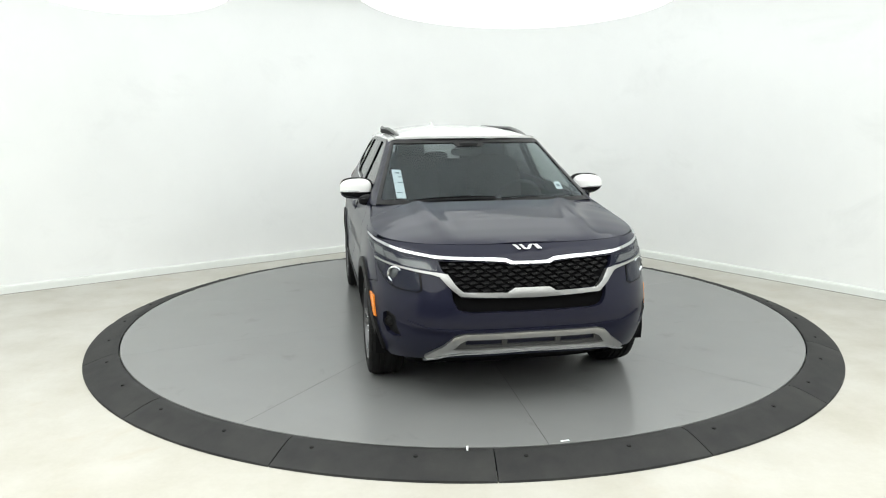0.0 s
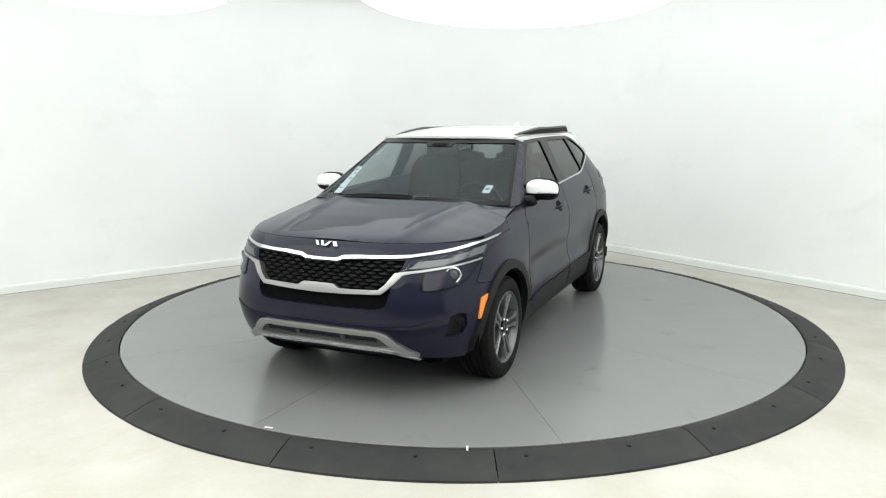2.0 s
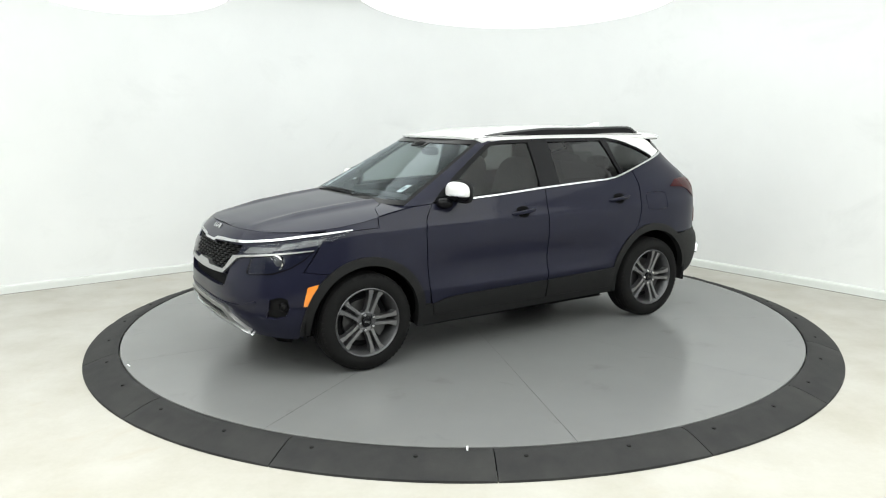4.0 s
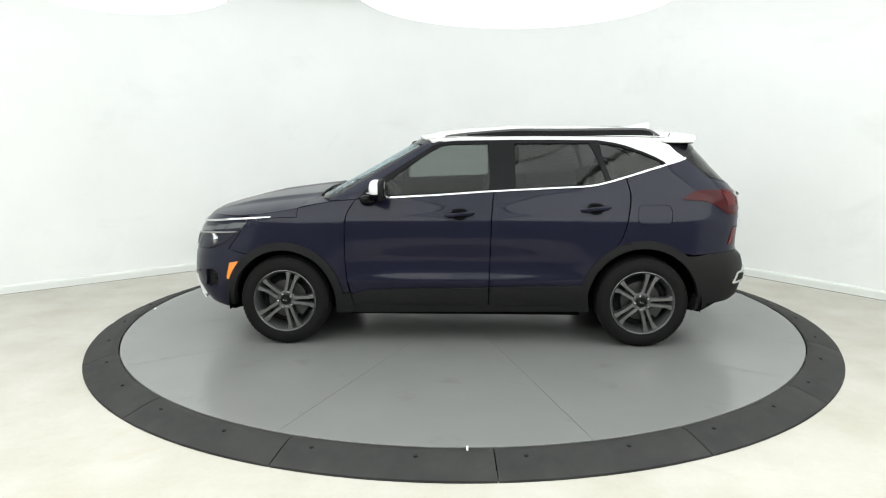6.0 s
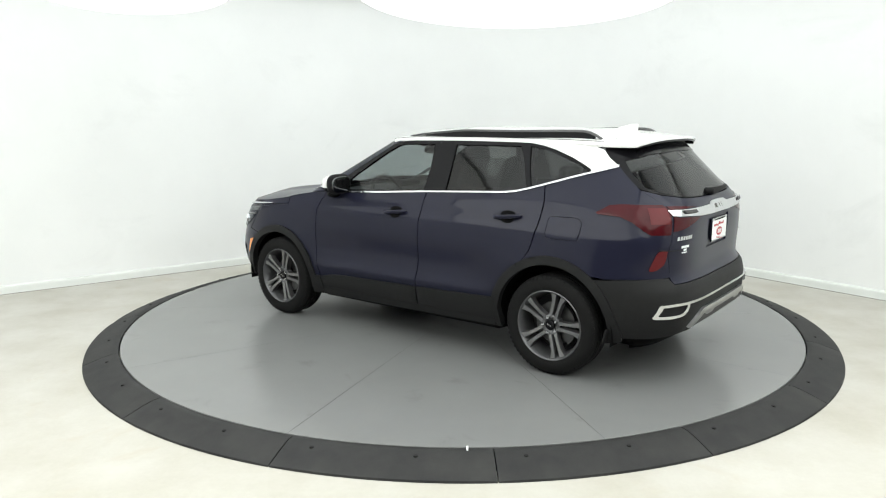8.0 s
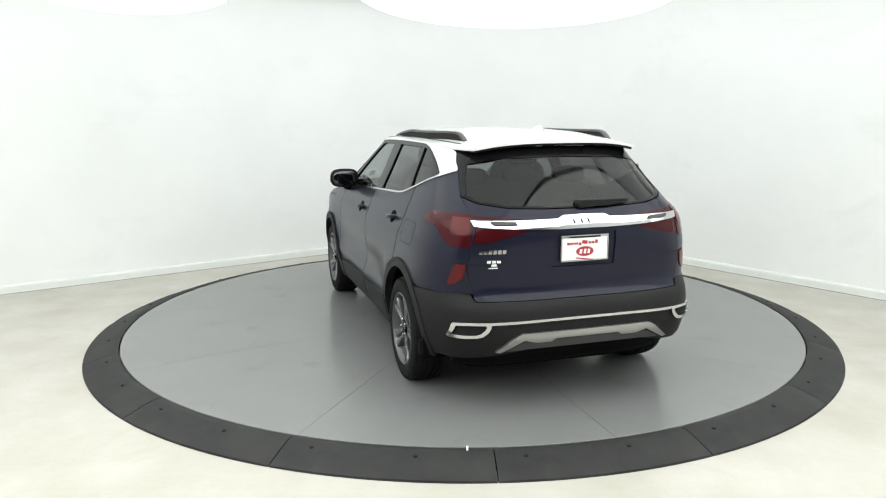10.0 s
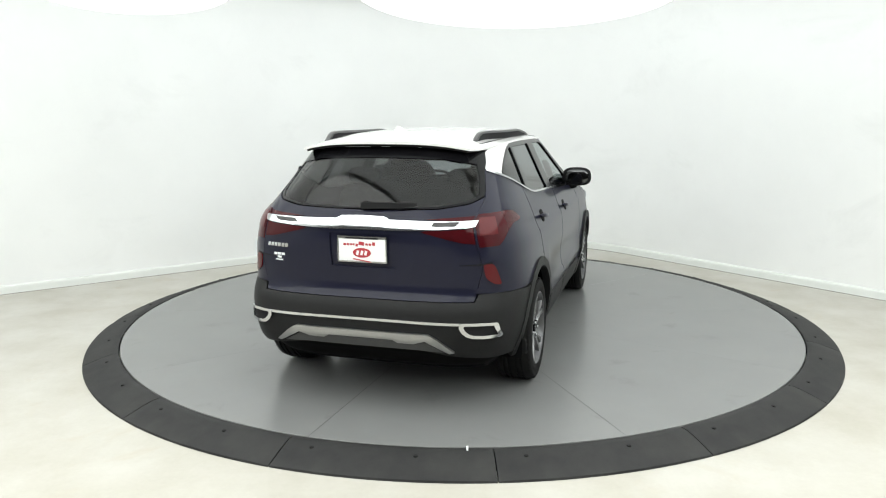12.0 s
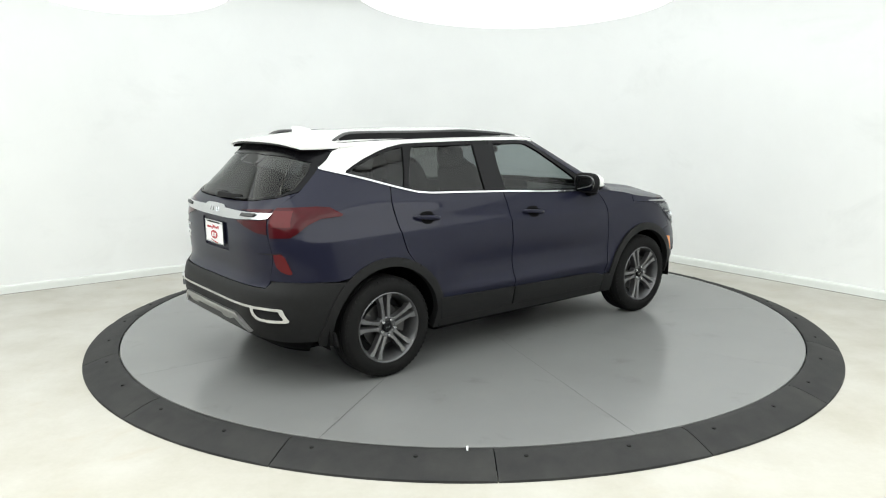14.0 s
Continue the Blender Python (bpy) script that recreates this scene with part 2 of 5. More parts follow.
# two flush bolts hold each ramp segment
bolt_mesh = None
for k in range(2 * SEGS):
    w = radians(-86.5 + 22.5 * (k // 2) + (3.2, 14.4)[k % 2])
    if bolt_mesh is None:
        bolt = bmesh.new()
        bmesh.ops.create_cone(bolt, cap_ends=True, segments=12, radius1=0.013, radius2=0.010, depth=0.008)
        ob = part("bolt", bolt, M_DARKBOLT, ramp_base, "dark bolt head")
        bolt_mesh = ob.data
    else:
        ob = new("bolt", bolt_mesh)
        ob.parent = ramp_base
    ob.matrix_basis = Matrix.Translation(((R_DISC + 0.085) * math.cos(w), (R_DISC + 0.085) * math.sin(w), -0.0085))

CAR_OFF = Vector((-0.029, -0.010, 0.0))
CAR_C = Vector((0.0224, -0.0494, 0.0))
A0, RATE = -77.58, -17.344

# ---- the car's outer form: x forwards, y to its left, z up, origin on the ground between the axles ----
def table(z, pairs):
    k = np.array(pairs)
    return np.interp(z, k[:, 0], k[:, 1])


def half_width(z, x=None):
    w = table(z, [(0.16, 0.78), (0.24, 0.828), (0.30, 0.848), (0.40, 0.870), (0.50, 0.884), (0.60, 0.888), (0.70, 0.886),
                  (0.80, 0.881), (0.90, 0.873), (0.945, 0.867), (0.965, 0.856), (1.00, 0.842), (1.06, 0.822), (1.12, 0.798), (1.20, 0.757),
                  (1.30, 0.708), (1.40, 0.660), (1.48, 0.622), (1.52, 0.600), (1.60, 0.54)])
    if x is not None:
        # the doors draw in below the shoulder, the haunches swell round the wheels
        door = np.clip(1 - ((x - 0.02) / 0.95) ** 2, 0, 1) ** 0.7
        w = w - 0.026 * door * np.exp(-((z - 0.64) / 0.11) ** 2) + 0.019 * door * np.exp(-((z - 0.490) / 0.04) ** 2)
        for hub in (1.315, -1.315):
            r = np.hypot((x - hub), (z - 0.45) * 1.15)
            w = w + (0.010 if hub > 0 else 0.006) * np.exp(-((r - 0.36) / 0.20) ** 2) * np.clip((1.0 - z) / 0.3, 0, 1)
    return w


FRONT_C, REAR_C = 1.2 + 1.45, -1.0 - 1.68      # the values of s on the car's middle line


def nose_x(z):
    return table(z, [(0.16, 1.90), (0.20, 1.95), (0.26, 2.03), (0.33, 2.09), (0.42, 2.135), (0.52, 2.155), (0.64, 2.150),
                     (0.74, 2.125), (0.82, 2.100), (0.88, 2.075), (0.93, 2.035), (0.97, 1.975), (1.00, 1.90), (1.2, 1.7)])


def tail_x(z):
    return table(z, [(0.16, -1.84), (0.20, -1.92), (0.27, -2.03), (0.36, -2.115), (0.46, -2.140), (0.58, -2.140), (0.64, -2.12),
                     (0.69, -2.075), (0.75, -2.075), (0.88, -2.085), (1.00, -2.090), (1.06, -2.085), (1.11, -2.065),
                     (1.15, -2.042), (1.20, -2.000), (1.30, -1.915), (1.40, -1.830), (1.50, -1.740), (1.6, -1.64)])


def corner(theta, n):
    c, s = np.cos(theta), np.sin(theta)
    k = (np.abs(c) ** n + np.abs(s) ** n) ** (-1 / n)
    return c * k, s * k


def body(s, z):
    """A point of the body: s runs along the plan outline, and is x on the flank."""
    s, z = np.asarray(s, float), np.asarray(z, float)
    flank = np.clip(s, -1.0, 1.2)
    tf = np.clip((s - 1.2) / 1.45, 0, 2) * np.pi / 2
    tr = np.clip((-1.0 - s) / 1.68, 0, 2) * np.pi / 2
    nf = table(z, [(0.2, 3.6), (0.55, 3.45), (0.75, 3.15), (0.95, 2.9), (1.1, 2.7)])
    nr = table(z, [(0.2, 4.6), (0.7, 4.9), (1.08, 5.0), (1.20, 4.4), (1.3, 3.9), (1.5, 3.4)])
    fy, fx = corner(tf, nf)
    ry, rx = corner(tr, nr)
    x = flank + (nose_x(z) - 1.2) * fx + (tail_x(z) + 1.0) * rx
    w = half_width(z, x)
    y = w * np.where(s > 1.2, fy, np.where(s < -1.0, ry, 1.0))
    return np.stack([x, y, z], -1)


def screen_x(z):
    return table(z, [(1.0, 1.24), (1.06, 1.14), (1.10, 1.07), (1.20, 0.885), (1.30, 0.705), (1.40, 0.53), (1.50, 0.35), (1.53, 0.30), (1.6, 0.15)])


def cabin(s, z):
    """The upper flank: as body() behind, and drawn in to the windscreen before."""
    q = body(np.minimum(s, 1.2), z)
    k = np.clip((s - (screen_x(z) - 0.30)) / 0.30, 0, 0.98)
    q[..., 0] = np.where(s > -1.0, s, q[..., 0])
    q[..., 1] = q[..., 1] * (1 - k ** 3.5) ** (1 / 3.5)
    return q


def screen(y, z):
    """The windscreen, by y and z."""
    w = half_width(z)
    k = np.clip(np.abs(y) / w, 0, 0.9999)
    return np.stack([screen_x(z) - 0.30 + 0.30 * (1 - k ** 3.5) ** (1 / 3.5), y + 0 * z, z + 0 * y], -1)


def shoulder_z(x):
    return table(x, [(0.6, 1.10), (0.9, 1.075), (1.1, 1.045), (1.3, 1.005), (1.5, 0.978), (1.7, 0.962), (1.9, 0.955), (2.2, 0.95)])


def hood(x, y):
    crown = table(x, [(0.6, 1.16), (0.9, 1.125), (1.1, 1.105), (1.35, 1.080), (1.6, 1.045), (1.8, 1.010), (1.92, 0.985), (2.00, 0.962), (2.04, 0.946), (2.2, 0.90)])
    edge = shoulder_z(x)
    fx = np.clip((x - 1.2) / (nose_x(0.953) - 1.2), 0, 0.999)
    lim = half_width(edge) * (1 - fx ** 2.9) ** (1 / 2.9)
    k = np.clip(np.abs(y) / np.maximum(lim, 0.05), 0, 1)
    crown = np.maximum(crown, edge - 0.004)
    z = crown - (crown - edge) * k ** 3.2
    # two soft ridges that spread towards the windscreen
    ridge = 0.46 + 0.10 * (1.6 - x)
    z = z + 0.018 * np.exp(-((np.abs(y) - ridge) / 0.05) ** 2) * np.clip((1.98 - x) / 0.35, 0, 1)
    return np.stack([x + 0 * y, y + 0 * x, z], -1)


def roof_top(x, y):
    crown = table(x, [(-1.9, 1.52), (-1.77, 1.536), (-1.6, 1.560), (-1.3, 1.587), (-0.8, 1.603), (-0.3, 1.600), (0.0, 1.585), (0.2, 1.560), (0.36, 1.526), (0.5, 1.50)])
    edge = table(x, [(-1.9, 1.492), (-1.6, 1.492), (-1.2, 1.502), (-0.5, 1.508), (0.1, 1.506), (0.3, 1.500), (0.5, 1.49)])
    lim = half_width(edge) * np.where(x < -1.0, (1 - np.clip((-1.0 - x) / 1.02, 0, 0.999) ** 3.0) ** (1 / 3.0), 1.0)
    k = np.clip(np.abs(y) / np.maximum(lim, 0.05), 0, 1)
    return np.stack([x + 0 * y, y + 0 * x, crown - (crown - edge) * k ** 3.2], -1)


# ---- car materials ----
def paint_material():
    m = mat("deep_blue_pearl_paint", (0.0122, 0.0129, 0.0265), 0.30, metal=0.0, spec=0.08, coat=0.33, vary=0.12, vary_scale=900, scale=2500)
    return m


def pane_material(name, tint, gloss_color=(1, 1, 1)):
    """Tinted pane: what is behind shows through it, its gloss follows Fresnel."""
    m = bpy.data.materials.new(name)
    m.use_nodes = True
    nt = m.node_tree
    nt.nodes.clear()
    out = nt.nodes.new("ShaderNodeOutputMaterial")
    mix = nt.nodes.new("ShaderNodeMixShader")
    tr = nt.nodes.new("ShaderNodeBsdfTransparent")
    gl = nt.nodes.new("ShaderNodeBsdfGlossy")
    lw = nt.nodes.new("ShaderNodeLayerWeight")
    lw.inputs["Blend"].default_value = 0.5
    po = nt.nodes.new("ShaderNodeMath")
    po.operation = "POWER"
    po.inputs[1].default_value = 5.0
    fr = nt.nodes.new("ShaderNodeMath")
    fr.operation = "MULTIPLY_ADD"
    fr.inputs[1].default_value = 0.75
    fr.inputs[2].default_value = 0.030
    nt.links.new(lw.outputs["Facing"], po.inputs[0])
    nt.links.new(po.outputs[0], fr.inputs[0])
    tr.inputs["Color"].default_value = (*tint, 1)
    gl.inputs["Color"].default_value = (*gloss_color, 1)
    gl.inputs["Roughness"].default_value = 0.02
    nt.links.new(fr.outputs[0], mix.inputs["Fac"])
    nt.links.new(tr.outputs["BSDF"], mix.inputs[1])
    nt.links.new(gl.outputs["BSDF"], mix.inputs[2])
    nt.links.new(mix.outputs["Shader"], out.inputs["Surface"])
    return m


M_PAINT = paint_material()
M_WHITE = mat("white_roof_paint", (0.80, 0.80, 0.79), 0.3, coat=1.0, vary=0.02, vary_scale=300)
M_CLAD = mat("black_grained_plastic", (0.0125, 0.0127, 0.0130), 0.55, spec=0.22, vary=0.15, vary_scale=30, bump=0.08, scale=600)
M_GLOSSB = mat("gloss_black_trim", (0.006, 0.006, 0.007), 0.16, spec=0.16)
M_MATTEB = mat("matt_black_plastic", (0.009, 0.009, 0.010), 0.75, spec=0.25)
# darker than the plastic: shade inside recesses is put into this colour
M_DEEP = mat("recess_shade_black", (0.004, 0.004, 0.0045), 0.8, spec=0.08, vary=0.2, vary_scale=30)
M_GRILLE = mat("semi_gloss_black_grille", (0.0065, 0.0065, 0.007), 0.5, spec=0.2, vary=0.1, vary_scale=60)
M_CHROME = mat("chrome", (0.60, 0.61, 0.62), 0.12, metal=1.0, rough_vary=0.02, vary_scale=20)
M_SATIN = mat("satin_silver", (0.40, 0.40, 0.395), 0.32, metal=0.9, vary=0.05, vary_scale=60)
M_SKIDLOW = mat("dark_silver_plastic", (0.06, 0.06, 0.06), 0.5, metal=0.2, vary=0.08, vary_scale=40)
M_ALLOY = mat("machined_grey_alloy", (0.23, 0.23, 0.235), 0.28, metal=0.85, vary=0.1, vary_scale=40)
M_ALLOYD = mat("dark_grey_alloy", (0.13, 0.131, 0.135), 0.36, metal=0.7, vary=0.1, vary_scale=40)
M_TYRE = mat("tyre_rubber", (0.0075, 0.0075, 0.0075), 0.75, spec=0.2, vary=0.2, vary_scale=25, bump=0.1, scale=300)
M_STEEL = mat("brake_steel", (0.10, 0.10, 0.10), 0.4, metal=0.8, vary=0.15, vary_scale=50)
M_SCREEN = pane_material("clear_windscreen_pane", (0.62, 0.68, 0.70), (0.85, 0.95, 1.0))
M_PANE = pane_material("clear_tinted_pane", (0.40, 0.43, 0.415))
M_REARPANE = pane_material("grey_rear_pane", (0.30, 0.31, 0.31))
M_PRIV = pane_material("dark_privacy_pane", (0.20, 0.207, 0.207))
M_LENS = pane_material("clear_lamp_lens", (0.86, 0.88, 0.90), (0.45, 0.45, 0.45))
M_REDLENS = mat("red_lamp_lens", (0.055, 0.0045, 0.007), 0.12, spec=0.15, coat=0.15, vary=0.25, vary_scale=9)
M_REDBRIGHT = mat("bright_red_reflector", (0.085, 0.007, 0.009), 0.2, spec=0.2, coat=0.15)
M_AMBER = mat("amber_lens", (0.85, 0.26, 0.03), 0.2, coat=0.8)
M_LAMPIN = mat("lamp_housing_grey", (0.10, 0.103, 0.108), 0.3, metal=0.2, vary=0.2, vary_scale=60)
M_REFL = mat("reflector_silver", (0.22, 0.22, 0.22), 0.35, metal=0.5, vary=0.3, vary_scale=90)
M_LAMPDK = mat("lamp_housing_dark", (0.035, 0.036, 0.040), 0.3, spec=0.3)
M_TRIM = mat("dark_cabin_trim", (0.020, 0.0205, 0.022), 0.7, vary=0.15, vary_scale=40)
M_SEAT = mat("black_seat_cloth", (0.016, 0.016, 0.018), 0.85, vary=0.2, vary_scale=60, bump=0.1, scale=500)
M_LINER = mat("grey_headliner", (0.27, 0.275, 0.28), 0.9)
M_PAPER = mat("white_sticker_paper", (0.80, 0.83, 0.83), 0.6)
M_INK = mat("grey_print", (0.20, 0.24, 0.26), 0.7)
M_PLATE = mat("white_plate", (0.80, 0.80, 0.80), 0.35)
M_REDINK = mat("red_print", (0.38, 0.03, 0.04), 0.5)

car = new("car")
tagged(car, "dark blue SUV with white roof and mirrors on a turntable", "car")


# ---- panels cut out of the form ----
def resample(loop, step):
    out = []
    for i, a in enumerate(loop):
        b = loop[(i + 1) % len(loop)]
        k = max(1, int(math.ceil(math.hypot(b[0] - a[0], b[1] - a[1]) / step)))
        out += [(a[0] + (b[0] - a[0]) * j / k, a[1] + (b[1] - a[1]) * j / k) for j in range(k)]
    return out


def bend(pts, n=5):
    """A smooth open curve through the points."""
    out = []
    for i in range(len(pts) - 1):
        p0, p1, p2 = pts[max(i - 1, 0)], pts[i], pts[i + 1]
        p3 = pts[min(i + 2, len(pts) - 1)]
        for k in range(n):
            t = k / n
            out.append(tuple(0.5 * (2 * p1[c] + (p2[c] - p0[c]) * t + (2 * p0[c] - 5 * p1[c] + 4 * p2[c] - p3[c]) * t * t
                                    + (3 * p1[c] - p0[c] - 3 * p2[c] + p3[c]) * t ** 3) for c in (0, 1)))
    return out + [tuple(pts[-1])]


def inside(px, py, loops):
    odd = np.zeros(px.shape, bool)
    for lp in loops:
        a = np.array(lp)
        b = np.roll(a, -1, axis=0)
        for (x1, y1), (x2, y2) in zip(a, b):
            if y1 != y2:
                hit = ((y1 > py) != (y2 > py)) & (px < (x2 - x1) * (py - y1) / (y2 - y1) + x1)
                odd ^= hit
    return odd


def panel(name, loops, surf, material, parent=None, depth=0.014, off=0.0, step=0.035, border=0.018, label="", dome=0.0, mirror=False):
    """A sheet with turned-in edges: loops (outer, holes) in the form's own two coordinates, lifted off by off metres."""
    from mathutils.geometry import delaunay_2d_cdt
    loops = [resample(lp, border) for lp in loops]
    pts, edges = [], []
    for lp in loops:
        b = len(pts)
        pts += lp
        edges += [(b + i, b + (i + 1) % len(lp)) for i in range(len(lp))]
    allp = np.array(pts)
    lo, hi = allp.min(0), allp.max(0)
    gx, gy = np.meshgrid(np.arange(lo[0] + step / 2, hi[0], step), np.arange(lo[1] + step / 2, hi[1], step))
    gx, gy = gx.ravel(), gy.ravel()
    keep = inside(gx, gy, loops)
    gx, gy = gx[keep], gy[keep]
    if len(gx):
        d = np.sqrt(((gx[:, None] - allp[None, :, 0]) ** 2 + (gy[:, None] - allp[None, :, 1]) ** 2).min(1))
        gx, gy, d = gx[d > border * 0.55], gy[d > border * 0.55], d[d > border * 0.55]
    co = [Vector(p) for p in pts] + [Vector((a, b)) for a, b in zip(gx, gy)]
    v2, e2, f2, ov, _, _ = delaunay_2d_cdt(co, edges, [], 0, 1e-6)
    uv = np.array([tuple(v) for v in v2])
    tri = np.array([f for f in f2 if len(f) == 3])
    mid = uv[tri].mean(1)
    tri = tri[inside(mid[:, 0], mid[:, 1], loops)]
    h = 0.006
    P = surf(uv[:, 0], uv[:, 1])
    N = np.cross(surf(uv[:, 0] + h, uv[:, 1]) - surf(uv[:, 0] - h, uv[:, 1]), surf(uv[:, 0], uv[:, 1] + h) - surf(uv[:, 0], uv[:, 1] - h))
    N /= np.maximum(np.linalg.norm(N, axis=1)[:, None], 1e-9)
    c = P - np.array([0, 0, 0.75])
    if (N * c).sum() < 0:
        N = -N
    lift = np.full(len(uv), off)
    if dome:
        dd = np.sqrt(((uv[:, None, :] - allp[None]) ** 2).sum(2).min(1))
        lift = lift + dome * (1 - np.exp(-dd / 0.03))
    # a small round-over at the border
    top = P + N * lift[:, None]
    verts = [tuple(v) for v in top]
    faces = []
    a, b, cc = top[tri[:, 0]], top[tri[:, 1]], top[tri[:, 2]]
    flip = (np.cross(b - a, cc - a) * N[tri[:, 0]]).sum(1) < 0
    for f, fl in zip(tri, flip):
        faces.append((f[0], f[2], f[1]) if fl else tuple(f))
    # turned-in rim
    count = {}
    for f in faces:
        for i in range(3):
            e = (f[i], f[(i + 1) % 3])
            key = (min(e), max(e))
            count.setdefault(key, []).append(e)
    low = {}
    nv = len(verts)
    for key, es in count.items():
        if len(es) == 1:
            for v in es[0]:
                if v not in low:
                    low[v] = (nv, nv + 1)
                    verts.append(tuple(top[v] - N[v] * min(0.002, depth * 0.2)))
                    verts.append(tuple(top[v] - N[v] * depth))
                    nv += 2
    for key, es in count.items():
        if len(es) == 1:
            i, j = es[0]
            faces.append((j, i, low[i][0], low[j][0]))
            faces.append((low[j][0], low[i][0], low[i][1], low[j][1]))
    verts = [(float(x), float(y), float(z)) for x, y, z in verts]
    faces = [tuple(int(i) for i in f) for f in faces]
    if mirror:
        verts = [(x, -y, z) for x, y, z in verts]
        faces = [tuple(reversed(f)) for f in faces]
    me = bpy.data.meshes.new(name)
    me.from_pydata(verts, [], faces)
    me.materials.append(material)
    me.polygons.foreach_set("use_smooth", [True] * len(me.polygons))
    me.update()
    me.set_sharp_from_angle(angle=radians(42))
    ob = new(name, me)
    ob.parent = parent or car
    if label:
        ob["label"] = label
    return ob


def both(name, loops, surf, material, parents=(None, None), **kw):
    return (panel(name, loops, surf, material, parents[0], **kw), panel(name, loops, surf, material, parents[1], mirror=True, **kw))


def F(d, z):
    return (FRONT_C - d, z)


def R(d, z):
    return (REAR_C + d, z)


def whole(half, conv):
    """A loop over the middle line from its left half, listed from the middle to the middle."""
    left = [conv(d, z) for d, z in half]
    right = [conv(-d, z) for d, z in reversed(half)]
    out = []
    for p in left + right:
        if not out or math.hypot(p[0] - out[-1][0], p[1] - out[-1][1]) > 1e-4:
            out.append(p)
    if math.hypot(out[0][0] - out[-1][0], out[0][1] - out[-1][1]) < 1e-4:
        out.pop()
    return out


def s_of_x(x, z):
    lo, hi = REAR_C, FRONT_C
    for _ in range(40):
        m = (lo + hi) / 2
        if float(body(np.array(m), np.array(z))[0]) < x:
            lo = m
        else:
            hi = m
    return lo


def arch(hub, r, a0, a1, n=22, cz=0.335):
    """Part of a wheel opening, from angle a0 to a1, in the form's coordinates."""
    out = []
    for k in range(n + 1):
        a = radians(a0 + (a1 - a0) * k / n)
        x, z = hub + r * math.cos(a), cz + r * math.sin(a)
        out.append((s_of_x(x, z), z))
    return out


HUB_F, HUB_R = 1.315, -1.315
BELT = [(0.90, 1.078), (0.537, 1.090), (0.191, 1.107), (-0.183, 1.131), (-0.551, 1.149), (-0.88, 1.164), (-0.98, 1.175), (-1.081, 1.198),
        (-1.216, 1.232), (-1.404, 1.281), (-1.529, 1.311), (-1.741, 1.360)]
ROOFEDGE = [(0.14, 1.492), (0.045, 1.500), (-0.377, 1.506), (-0.792, 1.504), (-0.996, 1.500), (-1.171, 1.480), (-1.279, 1.458),
            (-1.42, 1.413), (-1.498, 1.375), (-1.548, 1.343), (-1.548, 1.322)]


def belt_z(s):
    k = sorted(BELT)
    return float(np.interp(s, [a for a, _ in k], [b for _, b in k]))


def belt_between(s0, s1, dz=0.0, n=16):
    return [(s0 + (s1 - s0) * k / n, belt_z(s0 + (s1 - s0) * k / n) + dz) for k in range(n + 1)]


# inner shell: dark, a finger's width inside the skin, drawn in round the wheels
def build_shell():
    ss = np.linspace(REAR_C, FRONT_C, 150)
    zs = np.linspace(0.215, 1.05, 30)
    S, Z = np.meshgrid(ss, zs)
    P = body(S, Z)
    P[..., 0] *= 0.975
    P[..., 1] = P[..., 1] * 0.955
    for hub in (HUB_F, HUB_R):
        r = np.hypot(P[..., 0] - hub, P[..., 2] - 0.335)
        P[..., 1] = np.where(r < 0.46, np.minimum(P[..., 1], 0.60), P[..., 1])
    # it stays under the bonnet
    P[..., 2] = np.where(P[..., 0] > 0.85, np.minimum(P[..., 2], shoulder_z(P[..., 0]) - 0.035), P[..., 2])
    P[..., 2] = np.where(P[..., 0] > 1.6, np.minimum(P[..., 2], 0.90), P[..., 2])
    # below the grille opening the shell steps back
    front = (P[..., 0] > 1.85)
    P[..., 0] = np.where(front, P[..., 0] - 0.05, P[..., 0])
    m, n = S.shape
    verts, faces = [], []
    for sign in (1, -1):
        b = len(verts)
        verts += [(float(x), float(y * sign), float(z)) for x, y, z in P.reshape(-1, 3)]
        for j in range(m - 1):
            for i in range(n - 1):
                f = (b + j * n + i, b + j * n + i + 1, b + (j + 1) * n + i + 1, b + (j + 1) * n + i)
                faces.append(f if sign > 0 else tuple(reversed(f)))
    # underside and cabin floor close it
    for i in range(n - 1):
        faces.append((i, i + 1, m * n + i + 1, m * n + i))
    k = len(verts)
    for x, y in ((-1.95, 0.72), (1.0, 0.72), (1.0, -0.72), (-1.95, -0.72)):
        verts.append((x, y, 0.52))
    faces.append((k, k + 1, k + 2, k + 3))
    mesh_object("body_shell", verts, faces, M_DEEP, car)


build_shell()

# flanks
fender = bend([(0.832, 0.40), (0.847, 0.52), (0.858, 0.68), (0.858, 0.888), (0.844, 0.978), (0.825, 1.02)], 3) + [(0.782, 1.080), (0.92, 1.073),
         (1.10, 1.042), (1.20, 1.022), (1.208, 0.957), (1.43, 0.950), (1.60, 0.949), (1.64, 0.83), (1.70, 0.715)]
fender += list(reversed(arch(HUB_F, 0.430, 172, 55)))
fender += [(0.872, 0.405)]
both("front_fender", [fender], body, M_PAINT)

